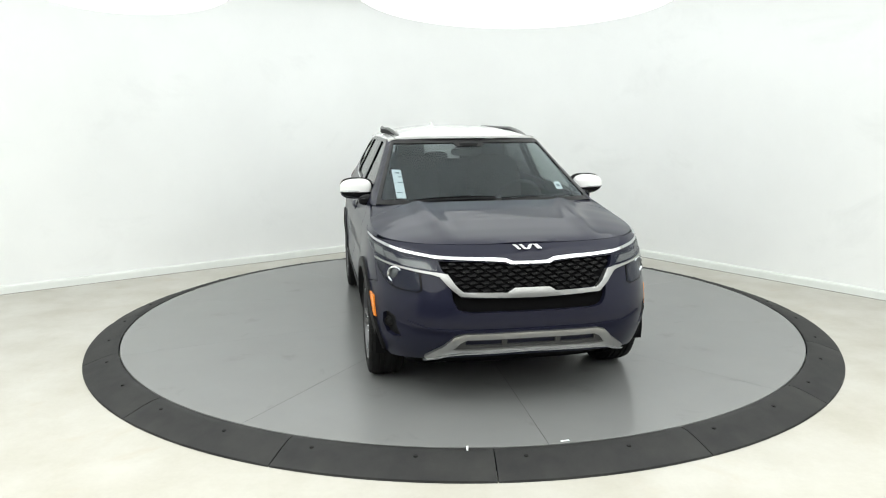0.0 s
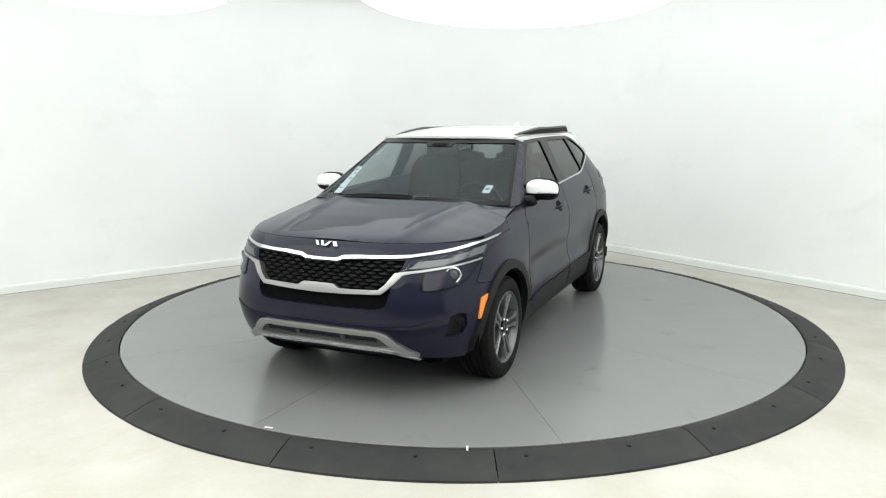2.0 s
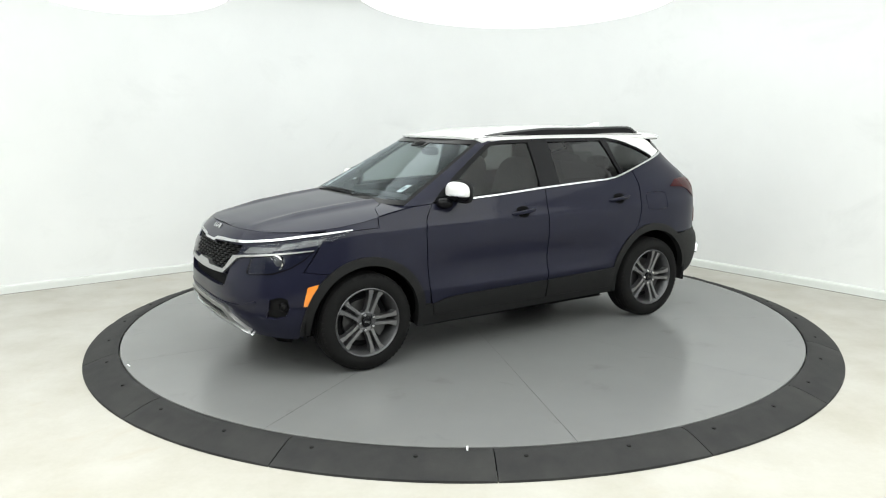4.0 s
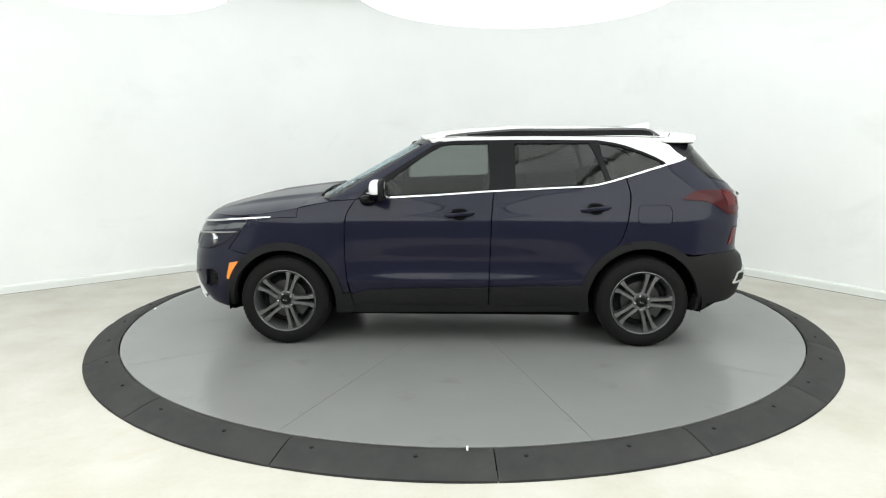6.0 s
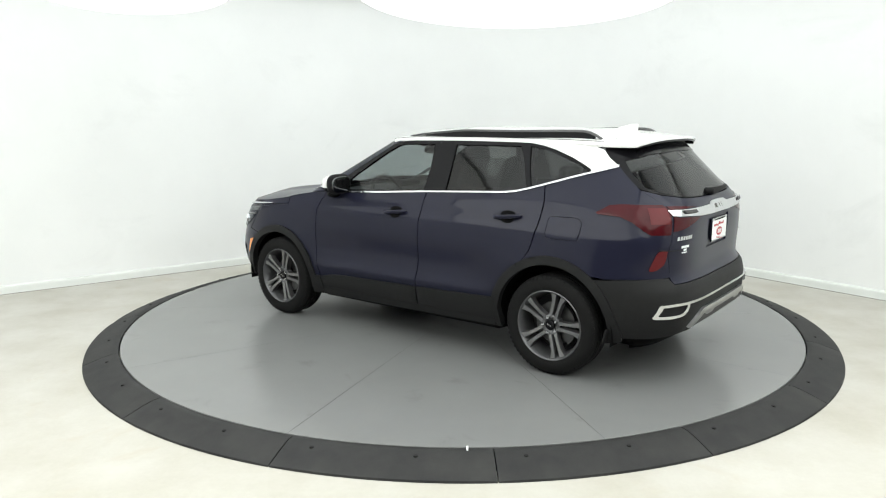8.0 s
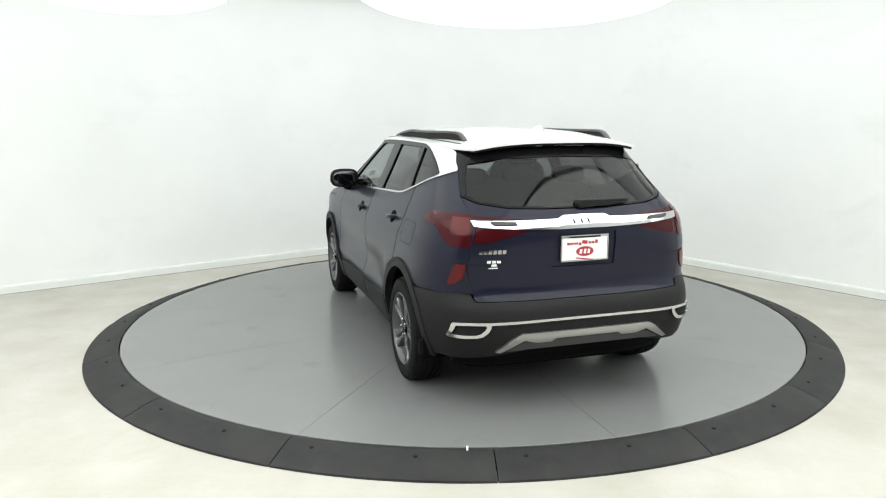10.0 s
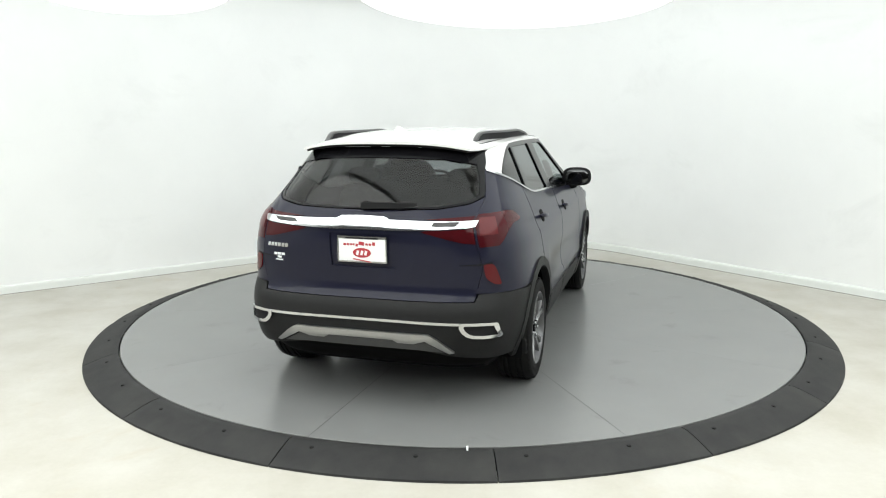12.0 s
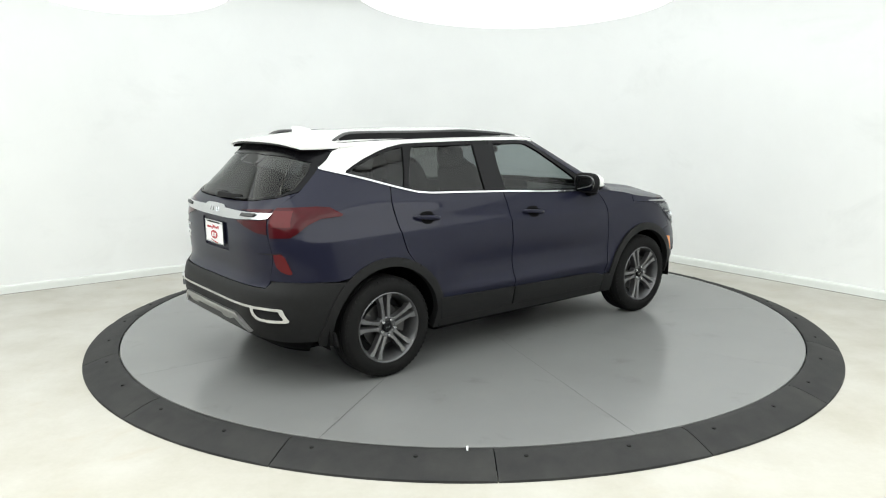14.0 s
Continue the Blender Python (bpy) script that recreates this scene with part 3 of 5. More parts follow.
fd = [(0.80, 0.30), (0.815, 0.40), (0.84, 0.506), (0.852, 0.68), (0.852, 0.888), (0.838, 0.978), (0.818, 1.015), (0.775, 1.082)]
fd += belt_between(0.76, -0.232) + [(-0.222, 1.06), (-0.213, 0.941), (-0.206, 0.693), (-0.199, 0.524), (-0.195, 0.30)]
front_doors = both("front_door", [fd], cabin, M_PAINT, step=0.022)
rd = [(-0.203, 0.30), (-0.207, 0.524), (-0.214, 0.693), (-0.221, 0.941), (-0.230, 1.06), (-0.240, 1.13)] + belt_between(-0.245, -1.204)
rd += bend([(-1.212, 1.126), (-1.200, 1.029), (-1.178, 0.912), (-1.150, 0.815), (-1.112, 0.757)], 4)
rd += arch(HUB_R, 0.448, 62, 10) + [(-0.868, 0.30)]
rear_doors = both("rear_door", [rd], cabin, M_PAINT, step=0.022)

qp = bend([(-1.108, 0.745), (-1.142, 0.790), (-1.158, 0.815), (-1.187, 0.912), (-1.209, 1.029), (-1.221, 1.126), (-1.213, 1.214)], 4)
qp += belt_between(-1.222, -1.741)
qp += [(-1.745, 1.365), (-1.756, 1.335), (-1.810, 1.225), (-1.939, 1.11), (-1.950, 0.95), (-1.936, 0.848), (-1.965, 0.74), (-1.985, 0.705), (-1.80, 0.700), (-1.62, 0.690)]
qp += arch(HUB_R, 0.448, 125, 64)
fuel = bend([(-1.260, 0.935), (-1.262, 1.015), (-1.285, 1.041), (-1.36, 1.043), (-1.434, 1.042), (-1.466, 1.015), (-1.462, 0.925), (-1.44, 0.909), (-1.36, 0.907), (-1.278, 0.909), (-1.260, 0.935)], 4)[:-1]


def grow(loop, d):
    c = (sum(p[0] for p in loop) / len(loop), sum(p[1] for p in loop) / len(loop))
    out = []
    for x, z in loop:
        r = math.hypot(x - c[0], z - c[1])
        out.append((c[0] + (x - c[0]) * (r + d) / r, c[1] + (z - c[1]) * (r + d) / r))
    return out


panel("quarter_panel", [qp, grow(fuel, 0.003)], cabin, M_PAINT)
panel("quarter_panel", [qp], cabin, M_PAINT, mirror=True)
panel("fuel_flap", [fuel], cabin, M_PAINT, border=0.012)

# black cladding: sills, door bottoms, arch lips
CLAD_TOP = [(0.86, 0.37), (0.80, 0.400), (0.70, 0.422), (0.60, 0.432), (-0.19, 0.446), (-0.85, 0.466), (-0.90, 0.47)]


def clad_between(s0, s1, n=10):
    k = sorted(CLAD_TOP)
    return [(s0 + (s1 - s0) * i / n, float(np.interp(s0 + (s1 - s0) * i / n, [a for a, _ in k], [b for _, b in k]))) for i in range(n + 1)]


both("door_cladding", [[(-0.193, 0.312), (0.798, 0.312)] + clad_between(0.812, -0.193)], body, M_CLAD, front_doors, off=0.014, depth=0.02, dome=0.006, label="black plastic lower door cladding")
both("door_cladding", [[(-0.875, 0.312), (-0.207, 0.312)] + clad_between(-0.207, -0.895)], body, M_CLAD, rear_doors, off=0.014, depth=0.02, dome=0.006, label="black plastic lower door cladding")
both("sill", [[(-0.90, 0.262), (0.92, 0.245), (0.90, 0.309), (-0.885, 0.309)]], body, M_CLAD, off=0.012, depth=0.10, label="black plastic sill")
lip_f = arch(HUB_F, 0.384, 180, 8, 30) + [(s_of_x(1.70, 0.30), 0.30)] + [(s_of_x(1.76, 0.30), 0.30)] + arch(HUB_F, 0.442, 15, 172, 30) + [(0.818, 0.395), (0.806, 0.315), (0.81, 0.250), (0.93, 0.246)]
both("wheel_arch_trim", [lip_f], body, M_CLAD, off=0.016, depth=0.05, border=0.02, step=0.03, label="black plastic wheel arch trim")
lip_r = arch(HUB_R, 0.402, 8, 176, 30) + [(-1.63, 0.275), (-1.72, 0.29)] + arch(HUB_R, 0.460, 168, 15, 30) + [(-0.86, 0.26), (-0.935, 0.26)]
both("wheel_arch_trim", [lip_r], body, M_CLAD, off=0.011, depth=0.05, border=0.02, step=0.03, label="black plastic wheel arch trim")

# glasshouse
glass_f = [(0.655, 1.112), (0.53, 1.222), (0.378, 1.330), (0.24, 1.420), (0.155, 1.464), (0.10, 1.474), (-0.19, 1.480), (-0.205, 1.30), (-0.200, 1.146)]
glass_r = [(-0.395, 1.156), (-0.385, 1.479), (-0.935, 1.478), (-0.975, 1.40), (-1.055, 1.215), (-1.02, 1.198), (-0.97, 1.186)]
glass_q = bend([(-1.01, 1.478), (-1.16, 1.463), (-1.27, 1.440), (-1.41, 1.397), (-1.485, 1.362), (-1.522, 1.338), (-1.515, 1.322), (-1.40, 1.294), (-1.21, 1.243), (-1.095, 1.214)], 4) + [(-1.055, 1.32)]
dlo = [(0.775, 1.094), (0.70, 1.150), (0.542, 1.262), (0.378, 1.366), (0.214, 1.468), (0.14, 1.493)] + ROOFEDGE[1:] + list(reversed(belt_between(0.77, -1.535, 0.012, 40)))
both("window_surround", [dlo, glass_f, glass_r, glass_q], cabin, M_GLOSSB, off=-0.002, depth=0.02, label="gloss black window surround")
both("door_window", [grow(glass_f, 0.008)], cabin, M_PANE, front_doors, off=-0.012, depth=0.003, step=0.06, label="clear tinted door window")
both("door_window", [grow(glass_r, 0.008)], cabin, M_PRIV, rear_doors, off=-0.012, depth=0.003, step=0.06, label="dark tinted door window")
both("quarter_window", [grow(glass_q, 0.006)], cabin, M_PRIV, off=-0.012, depth=0.003, step=0.06, label="dark tinted quarter window")
strip = belt_between(0.60, -1.55, 0.0, 60) + [(-1.74, 1.357), (-1.748, 1.372)] + list(reversed(belt_between(0.60, -1.55, 0.0115, 60)))
both("belt_moulding", [strip], cabin, M_CHROME, off=0.007, depth=0.012, border=0.012, step=0.5, label="bright chrome belt moulding")
apil = [(0.775, 1.086), (0.70, 1.150), (0.542, 1.262), (0.378, 1.366), (0.214, 1.468), (0.14, 1.493), (0.20, 1.502)]
apil += [(float(screen_x(z)) - 0.125, z) for z in (1.495, 1.44, 1.38, 1.30, 1.22, 1.16, 1.11, 1.075)]
both("a_pillar", [apil], cabin, M_PAINT, off=0.0, depth=0.02)
dpil = [(s, z + 0.002) for s, z in ROOFEDGE[1:]] + belt_between(-1.56, -1.738, 0.014, 4) + [(-1.702, 1.412), (-1.684, 1.462), (-1.62, 1.487), (-1.4, 1.500), (-1.0, 1.512), (-0.38, 1.513), (0.045, 1.508)]
both("d_pillar", [dpil], cabin, M_WHITE, depth=0.02, label="white painted rear pillar")

# windscreen in its black border
ws = []
for z in np.linspace(1.085, 1.505, 14):
    ws.append((0.955 * float(half_width(z)), float(z)))
scr = ws + [(-y, z) for y, z in reversed(ws)]
inner_ws = [(0.925 * float(half_width(z)), float(z)) for z in np.linspace(1.112, 1.475, 12)]
inner_ws = inner_ws + [(0.12, 1.478), (0.10, 1.452), (-0.10, 1.452), (-0.12, 1.478)] + [(-y, z) for y, z in reversed(inner_ws)]
panel("windscreen_frame", [scr, inner_ws], screen, M_GLOSSB, off=0.0, depth=0.012, label="black windscreen border")
panel("windscreen", [grow(inner_ws, 0.01)], screen, M_SCREEN, off=-0.004, depth=0.003, step=0.06, label="clear laminated windscreen")


# roof, spoiler
def roof_lim(x):
    edge = float(np.interp(x, [-1.9, -1.6, -1.2, -0.5, 0.1, 0.3, 0.5], [1.492, 1.492, 1.502, 1.508, 1.506, 1.500, 1.49]))
    w = float(half_width(edge))
    if x < -1.0:
        w *= (1 - min((-1.0 - x) / 1.02, 0.999) ** 3.0) ** (1 / 3.0)
    return w


def plan_loop(x0, x1, front, back, n=30, k=1.0):
    """A plan loop over the roof: front(y) and back(y) give its ends."""
    left = []
    for i in range(n + 1):
        x = x0 + (x1 - x0) * i / n
        left.append((x, roof_lim(x) * k))
    right = [(x, -y) for x, y in reversed(left)]
    bk = [(back(y), y) for y in np.linspace(left[-1][1], -left[-1][1], 15)[1:-1]]
    fr = [(front(y), y) for y in np.linspace(-left[0][1], left[0][1], 15)[1:-1]]
    return [(float(a), float(b)) for a, b in left + bk + right + fr]


panel("roof", [plan_loop(0.225, -1.47, lambda y: 0.225 + 0.125 * (1 - abs(y / 0.61) ** 3), lambda y: -1.47 - 0.12 * (1 - abs(y / 0.6) ** 4))],
      roof_top, M_WHITE, depth=0.018, label="white painted roof")
panel("headliner", [plan_loop(0.10, -1.40, lambda y: 0.16, lambda y: -1.45, k=0.96)], roof_top, M_LINER, off=-0.035, depth=0.005, label="grey cloth headliner")
spoiler_loop = plan_loop(-1.478, -1.72, lambda y: -1.478 - 0.12 * (1 - abs(y / 0.6) ** 4), lambda y: -1.72 - 0.075 * (1 - abs(y / 0.55) ** 3), n=12)
spoiler = panel("spoiler", [spoiler_loop], roof_top, M_WHITE, depth=0.014, label="white roof spoiler")
panel("spoiler_underside", [grow(spoiler_loop, -0.012)], roof_top, M_GLOSSB, spoiler, off=-0.0145, depth=0.014, label="black spoiler underside")

# tailgate, rear glass
rg = [(0, 1.166), (0.30, 1.167), (0.55, 1.175), (0.75, 1.200), (0.865, 1.232), (0.915, 1.29), (0.945, 1.343), (0.982, 1.405), (1.0, 1.47), (0.80, 1.494), (0.5, 1.50), (0, 1.505)]
rgi = [(0, 1.174), (0.30, 1.176), (0.55, 1.184), (0.75, 1.212), (0.83, 1.24), (0.87, 1.33), (0.875, 1.402), (0.6, 1.436), (0, 1.446)]
panel("rear_window_border", [whole(rg, R), whole(rgi, R)], body, M_GLOSSB, off=-0.003, depth=0.015, label="gloss black rear window border")
panel("rear_window", [grow(whole(rgi, R), 0.008)], body, M_REARPANE, off=-0.007, depth=0.003, step=0.06, label="dark tinted rear window")
gate_half = [(0, 0.660), (0.30, 0.660), (0.694, 0.664), (0.712, 0.74), (0.741, 0.848), (0.728, 0.95), (0.737, 1.105), (0.864, 1.224), (0.75, 1.193), (0.55, 1.168), (0.30, 1.160), (0, 1.158)]
plate_niche = [(-0.235, 0.835), (0.235, 0.835), (0.255, 1.028), (-0.255, 1.028)]
tailgate = panel("tailgate", [whole(gate_half, R), [R(d, z) for d, z in plate_niche]], body, M_PAINT)
panel("plate_recess", [[R(d, z) for d, z in [(-0.255, 0.815), (0.255, 0.815), (0.275, 1.04), (-0.275, 1.04)]]], body, M_PAINT, tailgate, off=-0.012, depth=0.01)
bar = [(0, 1.053), (0.21, 1.053), (0.45, 1.058), (0.70, 1.070), (0.745, 1.076), (0.770, 1.106), (0.45, 1.105), (0.215, 1.107), (0.17, 1.122), (0, 1.125)]
chrome_bar = panel("chrome_bar", [whole(bar, R)], body, M_CHROME, tailgate, off=0.014, depth=0.02, dome=0.008, label="wide chrome tailgate bar")
for sgn in (1, -1):
    lp = [R(sgn * d, z) for d, z in ((0.50, 1.078), (0.635, 1.082), (0.66, 1.098), (0.52, 1.096))]
    panel("bar_lamp", [lp], body, M_SKIDLOW, chrome_bar, off=0.024, depth=0.006, label="grey slotted lamp in the chrome bar")
for d0, d1 in ((-0.085, -0.035), (-0.022, 0.022), (0.035, 0.085)):
    panel("emblem", [[R(d0, 1.075), R(d1, 1.075), R(d1 + 0.012, 1.103), R(d0 + 0.012, 1.103)]], body, M_CHROME, chrome_bar, off=0.026, depth=0.006, border=0.008)

# tail lamps: an inner half on the gate, an outer half on the quarter
tl_gate = [R(0.735, 1.100), R(0.728, 0.985), R(0.66, 0.992), R(0.43, 1.048), R(0.45, 1.055), R(0.70, 1.066)]
tl_top = [R(0.742, 1.112), R(0.762, 1.132), R(0.70, 1.130), R(0.56, 1.122), R(0.46, 1.115), R(0.70, 1.110)]
tl_body = [R(0.752, 1.112), R(0.785, 1.140), R(1.00, 1.142), R(1.065, 1.134), R(1.138, 1.088), R(1.13, 1.078), R(1.02, 1.070), R(0.96, 1.040), R(0.90, 0.992), R(0.86, 0.968), R(0.744, 0.966)]
tl_core = [R(0.762, 1.06), R(0.775, 1.120), R(0.88, 1.120), R(0.87, 1.03), R(0.762, 1.03)]
lampsL = both("tail_lamp", [tl_body], body, M_REDLENS, off=0.006, depth=0.012, dome=0.004, label="red tail lamp wrapping round the rear corner")
both("reflector_core", [tl_core], body, M_REDBRIGHT, lampsL, off=0.011, depth=0.004)
both("gate_lamp", [tl_gate], body, M_REDLENS, (tailgate, tailgate), off=0.005, depth=0.010, label="dark red inner tail lamp")
both("gate_lamp", [tl_top], body, M_REDLENS, (tailgate, tailgate), off=0.004, depth=0.008, label="dark red lamp strip")
refl = bend([R(0.750, 0.868), R(0.790, 0.872), R(0.812, 0.855), R(0.835, 0.79), R(0.842, 0.752), R(0.80, 0.758), R(0.762, 0.79), R(0.752, 0.83), R(0.750, 0.868)], 3)[:-1]
both("rear_reflector", [refl], body, M_REDBRIGHT, off=0.006, depth=0.012, label="red rear reflector")
crease = [R(0.62, 0.868), R(0.75, 0.874), R(0.80, 0.880), R(0.80, 0.874), R(0.75, 0.866)]
both("reflector_slot", [crease], body, M_MATTEB, off=0.003, depth=0.006, border=0.01)

# rear bumper in black plastic, with bright outlines
rb = [(0, 0.655), (0.30, 0.655), (0.700, 0.659), (0.716, 0.700), (0.80, 0.702), (0.98, 0.692), (1.07, 0.680)]
rb = [R(d, z) for d, z in rb] + arch(HUB_R, 0.448, 130, 188, 16)[0:] + [(-1.69, 0.318), R(0.80, 0.325), R(0.60, 0.355), R(0.40, 0.388), R(0, 0.392)]
rb_half = [(s - REAR_C, z) for s, z in rb]
panel("rear_bumper", [whole(rb_half, R)], body, M_CLAD, off=0.004, depth=0.06, label="black plastic rear bumper")
line = [(0, 0.543), (0.30, 0.543), (0.66, 0.540), (0.66, 0.556), (0.30, 0.558), (0, 0.558)]
panel("bumper_moulding", [whole(line, R)], body, M_CHROME, off=0.016, depth=0.016, border=0.012, step=0.5, label="bright chrome bumper line")
tip_o = [R(0.640, 0.557), R(0.735, 0.556), R(0.820, 0.549), R(0.830, 0.540), R(0.842, 0.500), R(0.862, 0.463), R(0.858, 0.452), R(0.845, 0.447), R(0.76, 0.447), R(0.700, 0.453), R(0.670, 0.464), R(0.642, 0.490), R(0.628, 0.520), R(0.628, 0.548)]
tip_i = [R(0.655, 0.537), R(0.735, 0.536), R(0.806, 0.530), R(0.815, 0.505), R(0.832, 0.474), R(0.828, 0.468), R(0.76, 0.468), R(0.706, 0.473), R(0.682, 0.483), R(0.662, 0.502), R(0.650, 0.525)]
tip_o, tip_i = [[(s, 0.557 - (0.557 - z) * 0.85) for s, z in lp] for lp in (tip_o, tip_i)]
both("exhaust_trim", [tip_o, tip_i], body, M_CHROME, off=0.020, depth=0.02, border=0.01, step=0.5, label="chrome framed false exhaust outlet")
both("outlet_insert", [grow(tip_i, 0.006)], body, M_MATTEB, off=0.008, depth=0.004)
sk = [(0, 0.483), (0.46, 0.484), (0.52, 0.455), (0.612, 0.385), (0.585, 0.380), (0.48, 0.432), (0.445, 0.450), (0.375, 0.430), (0.27, 0.430), (0.235, 0.447), (0, 0.447)]
panel("skid_plate", [whole(sk, R)], body, M_SATIN, off=0.022, depth=0.02, dome=0.004, label="satin silver rear skid plate")
sk2 = [(0, 0.440), (0.24, 0.440), (0.275, 0.424), (0.38, 0.424), (0.44, 0.441), (0.56, 0.382), (0.40, 0.390), (0, 0.390)]
panel("skid_plate_lower", [whole(sk2, R)], body, M_SKIDLOW, off=0.014, depth=0.02, label="dark grey lower rear valance")

# ---- front ----
grille_half = [(0, 0.845), (0.12, 0.845), (0.152, 0.858), (0.287, 0.868), (0.525, 0.871), (0.505, 0.82), (0.470, 0.79), (0.425, 0.732), (0.397, 0.708), (0.147, 0.697), (0, 0.697)]
low_half = [(0, 0.664), (0.147, 0.667), (0.40, 0.676), (0.455, 0.715), (0.447, 0.66), (0.425, 0.612), (0.40, 0.598), (0.36, 0.590), (0, 0.587)]
fb = [F(0, 0.953), F(0.4, 0.953), F(0.80, 0.953), F(1.042, 0.951), (1.648, 0.83), (1.708, 0.712)]
fb += arch(HUB_F, 0.430, 54, -8, 14) + [(s_of_x(1.76, 0.285), 0.285), F(0.86, 0.265), F(0.70, 0.282), F(0.50, 0.305), F(0, 0.315)]
fb_half = [(FRONT_C - s, z) for s, z in fb]
fog_l = [F(0.770, 0.545), F(0.825, 0.562), F(0.870, 0.545), F(0.876, 0.485), F(0.848, 0.430), F(0.790, 0.414), F(0.738, 0.424), F(0.762, 0.48)]
fog_r = [(2 * FRONT_C - s, z) for s, z in fog_l]
panel("front_bumper", [whole(fb_half, F), whole(grille_half, F), whole(low_half, F), fog_l, fog_r], body, M_PAINT, depth=0.045, step=0.03)

# hood and its turned-down edge
hp = []
for x in np.linspace(1.208, 1.97, 30):
    fx = (x - 1.2) / (float(nose_x(0.953)) - 1.2)
    hp.append((float(x), 0.9985 * float(half_width(shoulder_z(x))) * (1 - max(fx, 0) ** 2.9) ** (1 / 2.9)))
tipx = float(nose_x(0.953))
for y in np.linspace(hp[-1][1] * 0.93, 0.0, 8):
    w = float(half_width(0.953))
    hp.append((1.2 + (tipx - 1.2) * 0.998 * (1 - (y / w) ** 2.9) ** (1 / 2.9), float(y)))
hood_loop = [(1.115, 0.0), (1.10, 0.35), (1.075, 0.60), (1.16, 0.70), (1.20, 0.835)] + hp
hood_loop = hood_loop + [(x, -y) for x, y in reversed(hood_loop[1:-1])]
hood_part = panel("hood", [hood_loop], hood, M_PAINT, depth=0.012, step=0.03)
edge = [(s, float(shoulder_z(float(body(np.array(s), np.array(0.96))[0]))) - 0.001) for s in np.linspace(1.62, 1.212, 14)]
hood_edge = [(1.212, 0.960), (1.43, 0.955), (1.62, 0.955)] + edge
both("hood_flank", [hood_edge], body, M_PAINT, (hood_part, hood_part), depth=0.012, border=0.012)
fender_cap = [(0.80, 0.80), (0.93, 0.80), (1.10, 0.813), (1.192, 0.822), (1.152, 0.69), (1.065, 0.605), (1.0, 0.64), (0.93, 0.70)]
fender_cap = [(x, min(y, 0.997 * float(half_width(shoulder_z(x))))) for x, y in fender_cap]
both("fender_top", [fender_cap], hood, M_PAINT, depth=0.01)
cowl = [(1.108, 0.0), (1.092, 0.35), (1.066, 0.60), (0.99, 0.648), (0.93, 0.69), (0.90, 0.60), (0.98, 0.30), (1.0, 0.0)]
cowl = cowl + [(x, -y) for x, y in reversed(cowl[1:-1])]
panel("cowl", [cowl], hood, M_MATTEB, off=-0.018, depth=0.03, label="black plastic cowl under the windscreen")

# grille: bright bars round a dark relief of slanted cells
panel("grille_backing", [grow(whole(grille_half, F), 0.012)], body, M_DEEP, off=-0.030, depth=0.01)
panel("lower_intake", [grow(whole(low_half, F), 0.012)], body, M_DEEP, off=-0.034, depth=0.01, label="black lower intake")


def grille_cells():
    loops = whole(grille_half, F)
    verts, faces = [], []
    row = 0
    z = 0.712
    while z < 0.895:
        d = -0.56 + (0.037 if row % 2 else 0.0)
        while d < 0.56:
            cs, cz = FRONT_C - d, z
            ok = inside(np.array([cs - 0.02, cs + 0.02]), np.array([cz - 0.006, cz + 0.006]), [loops]).all()
            if ok:
                quad = [(-0.031, -0.003), (0.010, -0.010), (0.031, 0.002), (-0.010, 0.009)]
                b = len(verts)
                for lift, k in ((-0.024, 1.0), (-0.012, 0.8)):
                    for a, c in quad:
                        q = body(np.array(cs + a * k), np.array(cz + c * k))
                        verts.append((float(q[0]) + lift, float(q[1]), float(q[2])))
                for i in range(4):
                    j = (i + 1) % 4
                    faces.append((b + i, b + j, b + 4 + j, b + 4 + i))
                faces.append((b + 4, b + 5, b + 6, b + 7))
            d += 0.074
        z += 0.0205
        row += 1
    ob = mesh_object("grille_mesh", verts, faces, M_GRILLE, car, "black grille of slanted cells", smooth=False)
    tagged(ob, kind="stuff")


grille_cells()
up = [(0, 0.863), (0.105, 0.866), (0.149, 0.881), (0.262, 0.887), (0.402, 0.889), (0.549, 0.895), (0.732, 0.916), (0.913, 0.939), (1.10, 0.952), (1.224, 0.958), (1.222, 0.952), (1.10, 0.943), (0.93, 0.928), (0.748, 0.903), (0.53, 0.879), (0.287, 0.872), (0.15, 0.863), (0.119, 0.849), (0, 0.849)]
panel("chrome_bar", [whole(up, F)], body, M_CHROME, off=0.012, depth=0.03, dome=0.004, border=0.012, step=0.02, label="chrome bar over grille and headlamps")
lowf = [(0, 0.723), (0.104, 0.723), (0.147, 0.699), (0.390, 0.704), (0.425, 0.735), (0.472, 0.800), (0.53, 0.808), (0.70, 0.824), (0.90, 0.842), (0.992, 0.849), (0.988, 0.842), (0.90, 0.833), (0.70, 0.813), (0.56, 0.797), (0.515, 0.785), (0.462, 0.728), (0.405, 0.680), (0.147, 0.670), (0, 0.667)]
panel("grille_surround", [whole(lowf, F)], body, M_SATIN, off=0.014, depth=0.04, dome=0.004, border=0.012, step=0.02, label="satin chrome lower grille surround")
hl_up = [F(0.515, 0.810), F(0.540, 0.869), F(0.75, 0.891), F(0.93, 0.918), F(1.10, 0.936), F(1.205, 0.947), F(1.09, 0.893), F(0.985, 0.852), F(0.90, 0.843), F(0.70, 0.825)]
hl_lo = [F(0.630, 0.800), F(0.70, 0.810), F(0.90, 0.830), F(0.985, 0.838), F(0.935, 0.788), F(0.870, 0.744), F(0.78, 0.712), F(0.64, 0.698), F(0.617, 0.712)]
